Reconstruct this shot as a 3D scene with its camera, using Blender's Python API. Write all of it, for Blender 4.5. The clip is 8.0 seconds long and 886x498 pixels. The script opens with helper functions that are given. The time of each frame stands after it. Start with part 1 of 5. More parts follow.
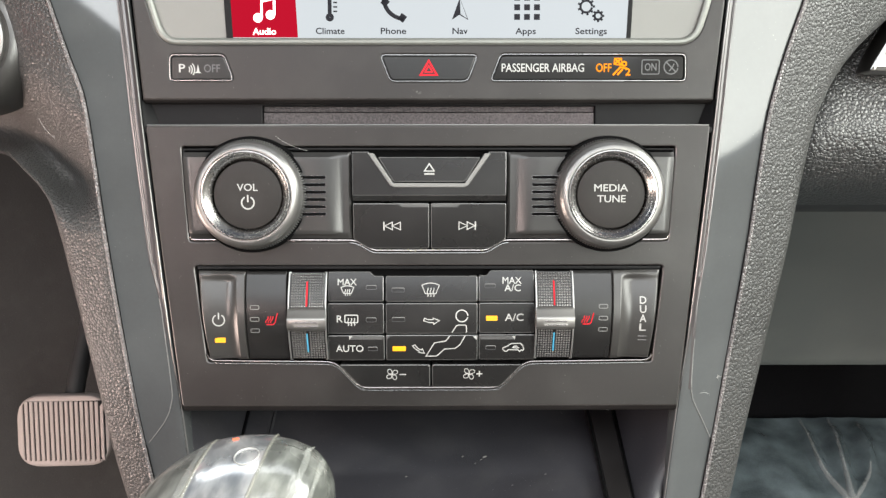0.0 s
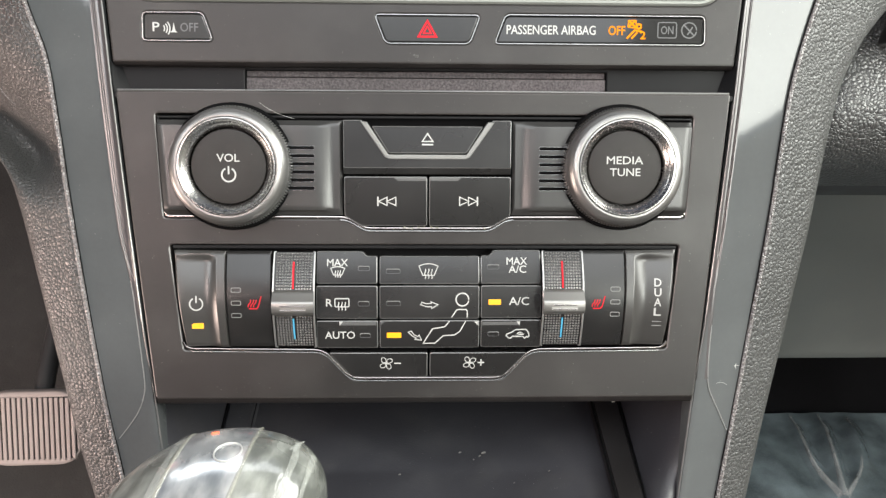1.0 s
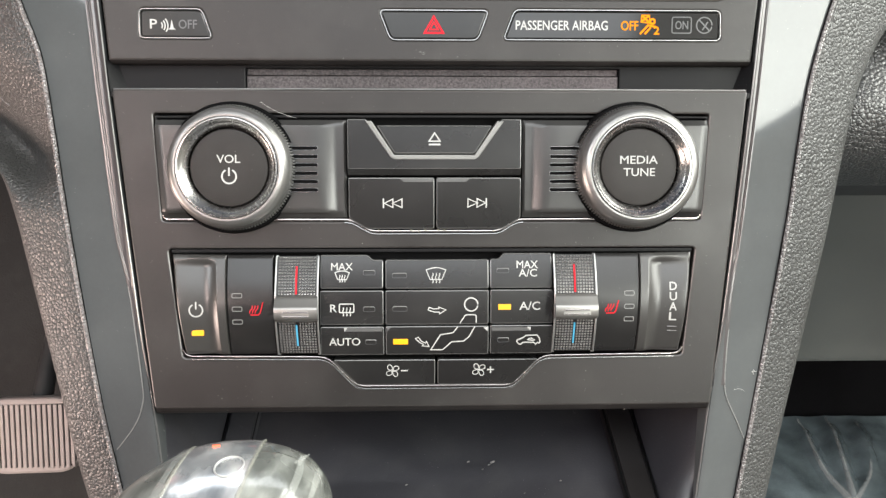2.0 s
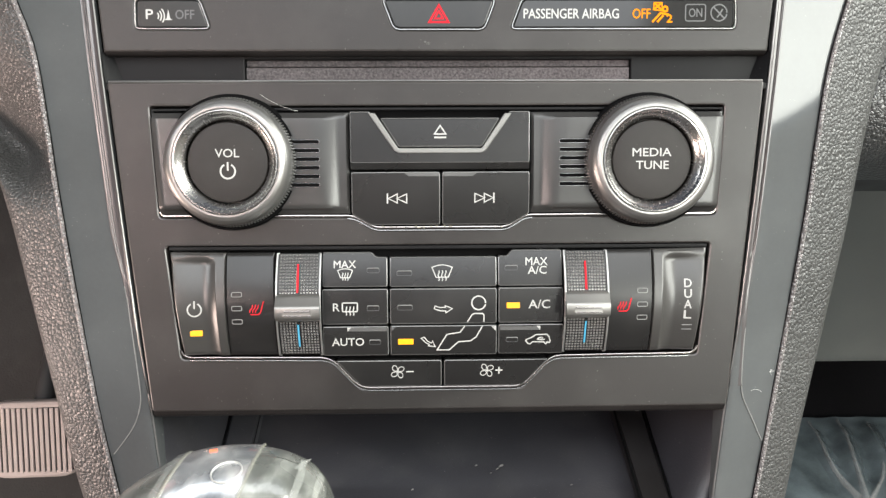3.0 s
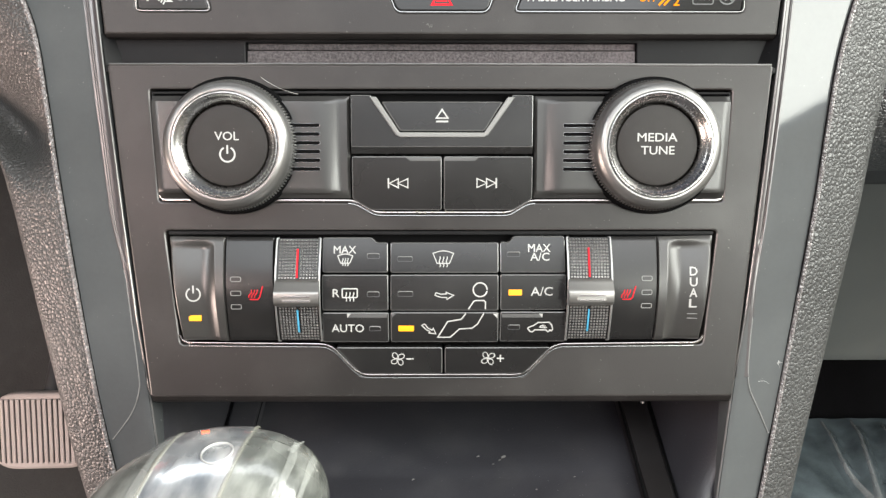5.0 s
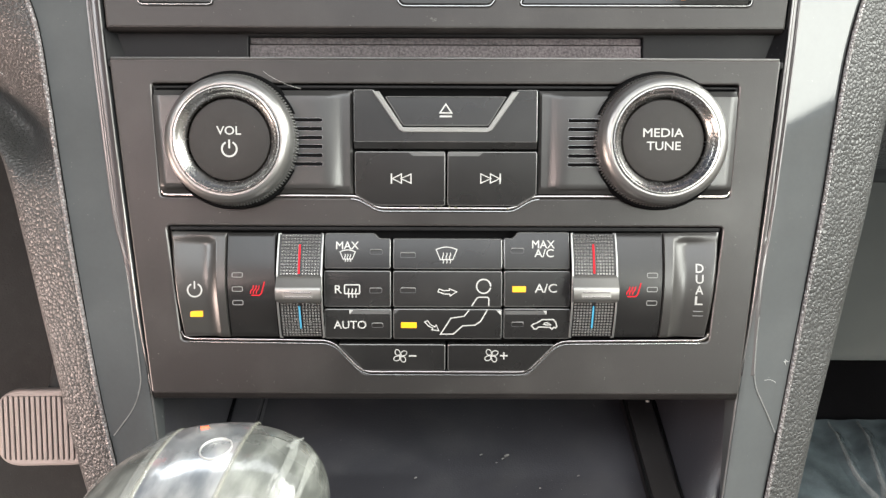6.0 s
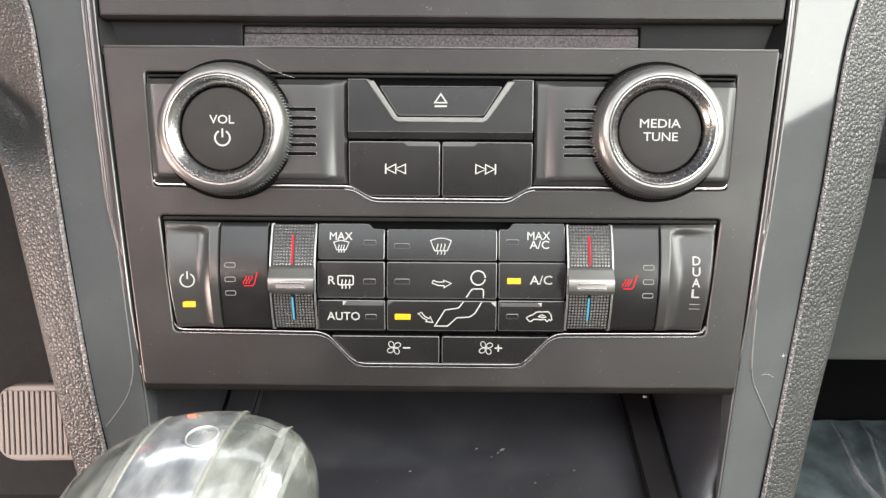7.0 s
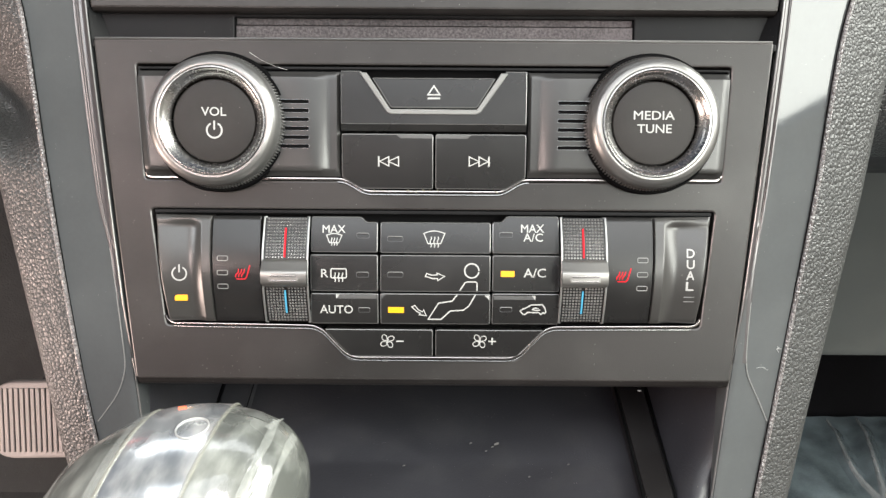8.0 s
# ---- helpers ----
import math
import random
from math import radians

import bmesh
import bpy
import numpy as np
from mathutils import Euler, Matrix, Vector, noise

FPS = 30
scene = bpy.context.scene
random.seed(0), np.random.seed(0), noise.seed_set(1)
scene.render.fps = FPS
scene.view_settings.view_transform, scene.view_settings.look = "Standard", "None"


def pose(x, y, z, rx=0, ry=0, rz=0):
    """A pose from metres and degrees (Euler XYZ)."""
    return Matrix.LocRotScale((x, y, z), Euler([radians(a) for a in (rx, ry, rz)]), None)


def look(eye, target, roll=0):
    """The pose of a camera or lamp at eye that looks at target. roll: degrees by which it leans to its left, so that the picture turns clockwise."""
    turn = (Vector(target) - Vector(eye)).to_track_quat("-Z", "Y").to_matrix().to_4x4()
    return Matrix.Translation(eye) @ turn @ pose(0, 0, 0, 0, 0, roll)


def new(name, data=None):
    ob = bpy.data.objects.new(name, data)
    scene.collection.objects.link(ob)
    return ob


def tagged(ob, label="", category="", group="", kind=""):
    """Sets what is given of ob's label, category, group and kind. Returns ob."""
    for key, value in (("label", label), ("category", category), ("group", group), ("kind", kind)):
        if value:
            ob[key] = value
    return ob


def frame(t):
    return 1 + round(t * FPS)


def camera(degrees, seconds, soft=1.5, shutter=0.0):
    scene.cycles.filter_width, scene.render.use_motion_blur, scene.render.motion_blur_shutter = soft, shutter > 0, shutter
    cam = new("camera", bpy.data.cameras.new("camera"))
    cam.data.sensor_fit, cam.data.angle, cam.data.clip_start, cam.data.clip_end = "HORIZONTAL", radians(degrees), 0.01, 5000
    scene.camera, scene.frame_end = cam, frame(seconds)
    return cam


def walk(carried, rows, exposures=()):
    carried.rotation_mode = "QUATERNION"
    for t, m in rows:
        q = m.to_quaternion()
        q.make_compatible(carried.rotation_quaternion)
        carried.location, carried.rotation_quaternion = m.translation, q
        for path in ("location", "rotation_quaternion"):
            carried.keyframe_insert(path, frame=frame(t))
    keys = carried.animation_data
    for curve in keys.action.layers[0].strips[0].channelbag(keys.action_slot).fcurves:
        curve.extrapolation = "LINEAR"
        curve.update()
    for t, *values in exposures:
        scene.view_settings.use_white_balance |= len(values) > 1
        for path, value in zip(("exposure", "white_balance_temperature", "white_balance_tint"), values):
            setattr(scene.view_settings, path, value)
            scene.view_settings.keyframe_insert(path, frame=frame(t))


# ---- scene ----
# The camera was fitted in the console's own frame: x right, y into the panel, z up along it.
LEANBACK, HEIGHT = -22.0, 0.56
CONSOLE = pose(0, 0, HEIGHT, LEANBACK, 0, 0)
cam = camera(57.6, 8.0, soft=1.35)
ROWS = [
    (0, 0.00404, -0.33986, 0.01247, -0.305, -5.454, -0.041),
    (0.5, 0.00025, -0.32709, 0.00359, -1.304, -5.62, 0.137),
    (1, -0.00353, -0.31334, 0.00205, -1.795, -5.592, 0.229),
    (1.5, -0.00551, -0.30781, 0.00167, -1.839, -5.486, 0.096),
    (3, -0.00609, -0.29323, -0.00181, -1.392, -5.22, -0.3),
    (3.5, -0.00444, -0.29122, -0.00421, -1.162, -5.179, -0.293),
    (4, -0.00382, -0.29106, -0.00451, -0.911, -5.235, -0.174),
    (4.5, -0.00232, -0.29102, -0.00618, -0.646, -5.183, -0.058),
    (6, -0.00056, -0.28757, -0.00888, 0.021, -5.208, 0.186),
    (6.5, 0.00122, -0.28678, -0.01057, 0.202, -5.139, 0.302),
    (7, 0.00302, -0.28552, -0.01231, 0.344, -5.186, 0.449),
    (7.5, 0.0041, -0.28609, -0.01239, 0.43, -5.137, 0.58),
    (8, 0.00432, -0.28447, -0.01435, 0.135, -5.297, 0.406),
]
walk(cam, [(t, CONSOLE @ pose(x, y, z, 90 + pitch, 0, yaw) @ pose(0, 0, 0, 0, 0, roll)) for t, x, y, z, yaw, pitch, roll in ROWS], exposures=[(0.0, 0.0), (1.5, 0.08), (8.0, 0.12)])

# ---- light ----
world = bpy.data.worlds.new("sky")
scene.world = world
world.use_nodes = True
wn = world.node_tree.nodes
sky = wn.new("ShaderNodeTexSky")
sky.sky_type, sky.sun_disc = "NISHITA", False
sky.sun_elevation, sky.sun_rotation = radians(50), radians(140)
world.node_tree.links.new(sky.outputs[0], wn["Background"].inputs[0])
wn["Background"].inputs[1].default_value = 0.06
sun = new("sun", bpy.data.lights.new("sun", "SUN"))
sun.data.energy, sun.data.angle, sun.data.color = 1.2, radians(12), (1, 0.96, 0.9)
sun.matrix_world = look((0.9 * 3, -1.1 * 3, 1.7 * 3), (0, 0, 0))


def window_light(name, eye, target, width, height, power, color):
    """Area lamp facing into the car: daylight at an opening, plus one added fill."""
    lamp = new(name, bpy.data.lights.new(name, "AREA"))
    lamp.data.shape, lamp.data.size, lamp.data.size_y = "RECTANGLE", width, height
    lamp.data.energy, lamp.data.color = power, color
    lamp.matrix_world = look(eye, target)
    return lamp


LEFT, RIGHT, TOP, LOW = (1.0, 0.77, 0.71), (0.98, 1.0, 0.92), (0.95, 0.985, 1.0), (1.0, 0.76, 0.66)
window_light("window_light_left", (-0.79, -0.62, 1.16), (0, -0.62, 1.16), 0.56, 0.30, 8, TOP)
window_light("window_light_right", (0.79, -0.25, 1.045), (0, -0.25, 1.045), 1.3, 0.53, 36, RIGHT)
window_light("rear_window_light_left", (-0.79, -1.55, 1.16), (0, -1.55, 1.16), 0.95, 0.28, 29, LEFT)
window_light("rear_window_light_right", (0.79, -1.55, 1.11), (0, -1.55, 1.11), 0.95, 0.40, 44, RIGHT)
window_light("roof_light", (0, -0.77, 1.345), (0, -0.77, 0), 0.88, 0.95, 13, TOP)
window_light("rear_roof_light", (0, -1.65, 1.345), (0, -1.65, 0), 0.88, 0.55, 1.5, TOP)
window_light("windscreen_light", (0, 0.45, 1.15), (0, -0.6, 0.75), 1.4, 0.5, 12, TOP)
# unseen warm fill lamp, added to light the vinyl on the lower left
window_light("low_fill_left", (-0.79, -0.12, 0.34), (0, -0.06, 0.42), 0.5, 0.22, 9, LOW)

# ---- materials ----


def mat(name, base, rough=0.5, metal=0.0, grain=0.0, grain_size=0.6, leather=0.0, leather_size=2.0, dust=0.0, wear=0.25, coat=0.0, spec=0.5, emit=None, power=0.0, scratch=0.0, fleck=0.3, fleck_size=1.6, alpha=1.0):
    """A surface with variation at two scales, fine relief, specks of dust; sizes in millimetres."""
    m = bpy.data.materials.new(name)
    m.use_nodes = True
    nt = m.node_tree
    n, l = nt.nodes, nt.links
    b = n["Principled BSDF"]
    b.inputs["Metallic"].default_value = metal
    b.inputs["Coat Weight"].default_value = coat
    b.inputs["Alpha"].default_value = alpha
    b.inputs["Coat Roughness"].default_value = 0.06
    b.inputs["Specular IOR Level"].default_value = spec
    co = n.new("ShaderNodeTexCoord").outputs["Object"]

    def tex(kind, size, **kw):
        t = n.new(kind)
        l.new(co, t.inputs["Vector"])
        t.inputs["Scale"].default_value = 1000.0 / size
        for k, v in kw.items():
            t.inputs[k].default_value = v
        return t

    def remap(source, a, b2, c, d):
        r = n.new("ShaderNodeMapRange")
        l.new(source, r.inputs["Value"])
        for k, v in zip(("From Min", "From Max", "To Min", "To Max"), (a, b2, c, d)):
            r.inputs[k].default_value = v
        return r.outputs[0]

    big = tex("ShaderNodeTexNoise", 45.0, Detail=4.0)
    fine = tex("ShaderNodeTexNoise", fleck_size, Detail=3.0)
    mix = n.new("ShaderNodeMix")
    mix.data_type = "RGBA"
    mix.inputs[6].default_value = (*[c * (1 - wear * 0.6) for c in base], 1)
    mix.inputs[7].default_value = (*[min(1, c * (1 + wear)) for c in base], 1)
    both = n.new("ShaderNodeMath")
    both.operation = "MULTIPLY_ADD"
    both.inputs[1].default_value = fleck
    l.new(fine.outputs[0], both.inputs[0])
    l.new(remap(big.outputs[0], 0.3, 0.7, -0.5 * (fleck - 0.3), 0.7 - 0.5 * (fleck - 0.3)), both.inputs[2])
    l.new(both.outputs[0], mix.inputs[0])
    color = mix.outputs[2]
    rough_out = remap(big.outputs[0], 0.3, 0.7, max(0.02, rough * 0.85), min(1, rough * 1.15))
    if dust:
        # sparse pale specks and lint
        sep, com = n.new("ShaderNodeSeparateXYZ"), n.new("ShaderNodeCombineXYZ")
        l.new(co, sep.inputs[0])
        l.new(sep.outputs[0], com.inputs[0])
        turn = n.new("ShaderNodeMath")
        turn.operation = "ADD"
        l.new(sep.outputs[1], turn.inputs[0])
        l.new(sep.outputs[2], turn.inputs[1])
        l.new(turn.outputs[0], com.inputs[1])
        specks = n.new("ShaderNodeTexVoronoi")
        specks.voronoi_dimensions = "2D"
        specks.inputs["Scale"].default_value = 1000.0 / 4.0
        l.new(com.outputs[0], specks.inputs["Vector"])
        size = tex("ShaderNodeTexNoise", 7.0, Detail=1.0)
        edge = remap(size.outputs[0], 0.53, 0.8, 0.0, 0.045)
        less = n.new("ShaderNodeMath")
        less.operation = "LESS_THAN"
        l.new(specks.outputs["Distance"], less.inputs[0])
        l.new(edge, less.inputs[1])
        haze = remap(tex("ShaderNodeTexNoise", 18.0, Detail=6.0).outputs[0], 0.5, 0.85, 0.0, 0.06)
        add = n.new("ShaderNodeMath")
        add.operation = "MAXIMUM"
        l.new(less.outputs[0], add.inputs[0])
        l.new(haze, add.inputs[1])
        amount = n.new("ShaderNodeMath")
        amount.operation = "MULTIPLY"
        amount.inputs[1].default_value = dust
        l.new(add.outputs[0], amount.inputs[0])
        dm = n.new("ShaderNodeMix")
        dm.data_type = "RGBA"
        l.new(amount.outputs[0], dm.inputs[0])
        l.new(color, dm.inputs[6])
        dm.inputs[7].default_value = (0.30, 0.29, 0.27, 1)
        color = dm.outputs[2]
    l.new(color, b.inputs["Base Color"])
    if scratch:
        streak = n.new("ShaderNodeMapping")
        streak.inputs["Rotation"].default_value = (0.3, 0.7, 0.5)
        streak.inputs["Scale"].default_value = (1, 0.04, 1)
        l.new(co, streak.inputs[0])
        sn = n.new("ShaderNodeTexNoise")
        sn.inputs["Scale"].default_value = 900
        l.new(streak.outputs[0], sn.inputs["Vector"])
        more = n.new("ShaderNodeMath")
        more.operation = "ADD"
        l.new(rough_out, more.inputs[0])
        l.new(remap(sn.outputs[0], 0.6, 0.75, 0.0, scratch), more.inputs[1])
        rough_out = more.outputs[0]
    l.new(rough_out, b.inputs["Roughness"])
    height = None
    if leather:
        warp = tex("ShaderNodeTexNoise", leather_size * 2.4, Detail=2.0)
        vm = n.new("ShaderNodeVectorMath")
        vm.operation = "MULTIPLY_ADD"
        l.new(warp.outputs["Color"], vm.inputs[0])
        vm.inputs[1].default_value = (leather_size * 0.0009,) * 3
        l.new(co, vm.inputs[2])
        v = n.new("ShaderNodeTexVoronoi")
        v.feature = "SMOOTH_F1"
        v.inputs["Smoothness"].default_value = 0.35
        v.inputs["Scale"].default_value = 1000.0 / leather_size
        l.new(vm.outputs[0], v.inputs["Vector"])
        # each cell is a low dome with a narrow groove round it
        g = n.new("ShaderNodeTexVoronoi")
        g.feature = "DISTANCE_TO_EDGE"
        g.inputs["Scale"].default_value = 1000.0 / leather_size
        l.new(vm.outputs[0], g.inputs["Vector"])
        groove = n.new("ShaderNodeMapRange")
        groove.interpolation_type = "SMOOTHSTEP"
        groove.inputs["From Max"].default_value, groove.inputs["To Max"].default_value = 0.16, 0.55
        l.new(g.outputs["Distance"], groove.inputs["Value"])
        cell = n.new("ShaderNodeMath")
        cell.operation = "ADD"
        l.new(groove.outputs[0], cell.inputs[0])
        l.new(remap(v.outputs["Distance"], 0.1, 0.75, 0.75, 0.0), cell.inputs[1])
        height = (cell.outputs[0], leather, leather_size * 0.00026)
    elif grain:
        height = (tex("ShaderNodeTexNoise", grain_size, Detail=2.0).outputs[0], grain, grain_size * 0.0004)
    if height:
        bump = n.new("ShaderNodeBump")
        bump.inputs["Strength"].default_value = height[1]
        bump.inputs["Distance"].default_value = height[2]
        l.new(height[0], bump.inputs["Height"])
        l.new(bump.outputs[0], b.inputs["Normal"])
    if emit:
        b.inputs["Emission Color"].default_value = (*emit, 1)
        b.inputs["Emission Strength"].default_value = power
    return m


M = dict(
    fascia=mat("soft_black_plastic", (0.0118, 0.0102, 0.0097), 0.42, grain=0.16, grain_size=0.5, dust=0.55, wear=0.3, scratch=0.12, spec=0.36),
    # paler bevel: the edge highlight is put into the colour
    fascia_edge=mat("fascia_edge_highlight", (0.030, 0.027, 0.026), 0.3, wear=0.4),
    button=mat("button_plastic", (0.0095, 0.0092, 0.0092), 0.27, grain=0.12, grain_size=0.4, dust=0.35, spec=0.43),
    # same for the keys: edge highlight as a lighter bevel colour
    edge=mat("button_edge_highlight", (0.07, 0.07, 0.069), 0.22, spec=0.8, wear=0.3),
    end=mat("satin_end_key", (0.026, 0.025, 0.024), 0.31, spec=0.58, grain=0.15, grain_size=0.4, dust=0.4),
    cap=mat("matte_cap_plastic", (0.0125, 0.0108, 0.010), 0.5, grain=0.2, grain_size=0.4, dust=0.4, spec=0.25),
    dark=mat("black_plastic", (0.0045, 0.0045, 0.005), 0.5, grain=0.1, dust=0.3, spec=0.12),
    # near-black that carries the shade of gaps and recesses in its colour
    gap=mat("black_recess_shade", (0.002, 0.002, 0.0022), 0.8, spec=0.05),
    plate=mat("satin_charcoal_plastic", (0.018, 0.0175, 0.017), 0.32, grain=0.15, grain_size=0.4, dust=0.4, spec=0.55),
    trim=mat("satin_blue_grey_plastic", (0.053, 0.0565, 0.058), 0.055, dust=0.5, wear=0.25, grain=0.01, scratch=0.10, spec=0.42),
    leather=mat("grained_black_vinyl", (0.030, 0.030, 0.0293), 0.42, leather=0.75, leather_size=1.55, spec=0.55, fleck=0.1),
    leather_coarse=mat("coarse_grained_black_vinyl", (0.026, 0.026, 0.026), 0.36, leather=0.8, leather_size=1.8, spec=0.7, fleck=0.1),
    knob_chrome=mat("worn_knob_chrome", (0.31, 0.304, 0.298), 0.25, metal=1.0, wear=0.3, grain=0.02, grain_size=4.0, scratch=0.1),
    knob_satin=mat("satin_knob_rim", (0.20, 0.197, 0.192), 0.36, metal=0.85, wear=0.15, grain=0.05, grain_size=3.0),
    rim=mat("pale_window_rim", (0.15, 0.15, 0.147), 0.28, spec=0.6, wear=0.2),
    bright_line=mat("polished_edge_line", (0.13, 0.128, 0.126), 0.24, metal=0.5, wear=0.5),
    chrome=mat("chrome", (0.40, 0.37, 0.355), 0.14, metal=1.0, wear=0.05, scratch=0.15),
    satin=mat("satin_silver", (0.27, 0.265, 0.26), 0.33, metal=1.0, wear=0.1, grain=0.05),
    bezel=mat("satin_pale_bezel", (0.15, 0.155, 0.143), 0.42, metal=0.6, wear=0.1, grain=0.05, dust=0.2),
    screen_edge=mat("pale_silver_paint", (0.12, 0.12, 0.112), 0.38, metal=0.2, wear=0.08, grain=0.03, dust=0.2),
    crease=mat("white_film_crease", (0.75, 0.79, 0.78), 0.22, coat=0.6, wear=0.4, alpha=0.3),
    # carpet blackened so its colour holds the shade under the dashboard
    black=mat("shaded_black_carpet", (0.006, 0.006, 0.007), 0.95, grain=1.0, grain_size=2.2, wear=0.5, spec=0.1),
    silver_paint=mat("silver_paint", (0.145, 0.145, 0.14), 0.48, metal=0.5, wear=0.1, grain=0.05),
    grip=mat("satin_grey_grip", (0.27, 0.272, 0.268), 0.38, metal=0.8, wear=0.15, grain=0.05, dust=0.2),
    lever=mat("dark_silver_plating", (0.22, 0.215, 0.205), 0.36, metal=0.85, wear=0.15, dust=0.2),
    knurl=mat("dark_knurling", (0.06, 0.059, 0.057), 0.28, wear=0.2, spec=0.7),
    wheel_knurl=mat("dark_wheel_knurling", (0.42, 0.41, 0.40), 0.27, metal=0.85, wear=0.2),
    gunmetal=mat("gunmetal_plating", (0.26, 0.26, 0.26), 0.25, metal=1.0, wear=0.1),
    strip=mat("grey_bevelled_strip", (0.05, 0.05, 0.05), 0.4, wear=0.3),
    bead=mat("dark_gloss_bead", (0.045, 0.04, 0.041), 0.22, wear=0.1, dust=0.2, spec=0.6),
    white=mat("white_print", (0.29, 0.29, 0.28), 0.5, wear=0.05),
    lint=mat("pale_lint", (0.5, 0.5, 0.48), 0.8, wear=0.05),
    crumb=mat("pale_crumb", (0.22, 0.21, 0.15), 0.8, wear=0.5),
    fleck=mat("pale_dust", (0.075, 0.072, 0.07), 0.9, wear=0.5),
    faint=mat("unlit_grey_print", (0.055, 0.055, 0.058), 0.5, wear=0.1),
    red=mat("red_print", (0.40, 0.010, 0.018), 0.7, wear=0.1, spec=0.1),
    blue=mat("blue_print", (0.05, 0.22, 0.34), 0.7, wear=0.1, spec=0.1),
    amber=mat("amber_lamp", (0.3, 0.12, 0.0), 0.4, emit=(1.0, 0.43, 0.004), power=1.05),
    amber_text=mat("amber_lit_text", (0.1, 0.02, 0.0), 0.6, spec=0.05, emit=(1.0, 0.31, 0.004), power=1.5),
    felt=mat("grey_felt", (0.036, 0.031, 0.0325), 0.95, grain=1.0, grain_size=1.0, dust=0.3, wear=1.0, fleck=2.6, fleck_size=0.9),
    glass=mat("gloss_black_glass", (0.012, 0.012, 0.012), 0.08, wear=0.05, spec=0.4),
    lcd=mat("lit_white_screen", (0.03, 0.03, 0.03), 0.5, spec=0.02, emit=(0.72, 0.78, 0.82), power=0.85),
    lcd_red=mat("lit_red_screen", (0.004, 0.001, 0.001), 0.5, spec=0.0, emit=(0.62, 0.006, 0.03), power=0.9),
    lcd_dark=mat("dark_screen_print", (0.01, 0.01, 0.012), 0.5, spec=0.02, emit=(0.012, 0.012, 0.015), power=1.0),
    lcd_white=mat("bright_screen_print", (0.8, 0.8, 0.8), 0.4, emit=(0.9, 0.86, 0.86), power=0.7),
    glove=mat("smooth_grey_plastic", (0.088, 0.092, 0.087), 0.5, grain=0.2, grain_size=0.5, dust=0.1),
    carpet=mat("charcoal_carpet", (0.026, 0.025, 0.0245), 0.95, grain=1.0, grain_size=2.2, dust=0.6, wear=0.6),
    film=mat("milky_plastic_film", (0.115, 0.145, 0.158), 0.12, coat=0.9, wear=1.0),
    pedal=mat("worn_grey_rubber", (0.29, 0.25, 0.237), 0.55, grain=0.3, wear=0.15, dust=0.2),
    tray=mat("dark_grained_rubber", (0.0185, 0.0182, 0.0215), 0.48, grain=0.3, grain_size=0.8, dust=0.8, wear=0.4),
    rail=mat("satin_rail_plastic", (0.012, 0.011, 0.0112), 0.3, dust=0.5, wear=0.3, spec=0.45),
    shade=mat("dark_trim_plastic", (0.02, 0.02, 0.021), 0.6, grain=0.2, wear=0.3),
    # pale so that the unseen right wall brightens reflections
    bounce_panel=mat("pale_bounce_panel", (0.45, 0.47, 0.42), 0.6, grain=0.4, grain_size=1.5),
    lining=mat("headlining", (0.13, 0.128, 0.124), 0.9, grain=0.4, grain_size=1.5),
    asphalt=mat("asphalt", (0.05, 0.05, 0.05), 0.9, grain=0.8, grain_size=8),
    gloss=mat("gloss_black_plastic", (0.012, 0.012, 0.012), 0.22, dust=0.4, spec=0.35),
    seam=mat("worn_vinyl_seam", (0.085, 0.077, 0.076), 0.32, leather=1.0, leather_size=1.3, wear=0.7, spec=0.9),
    orange=mat("orange_mark", (0.6, 0.09, 0.03), 0.4, emit=(0.8, 0.15, 0.05), power=0.15),
    tape=mat("clear_wrap_fold", (0.42, 0.43, 0.40), 0.3, coat=0.6, wear=0.4, alpha=0.2),
    seam_film=mat("cream_film_edge", (0.27, 0.265, 0.225), 0.4, coat=0.3, wear=0.6, alpha=0.42),
    pale=mat("pale_scuffed_plastic", (0.26, 0.26, 0.25), 0.4, wear=0.4),
)



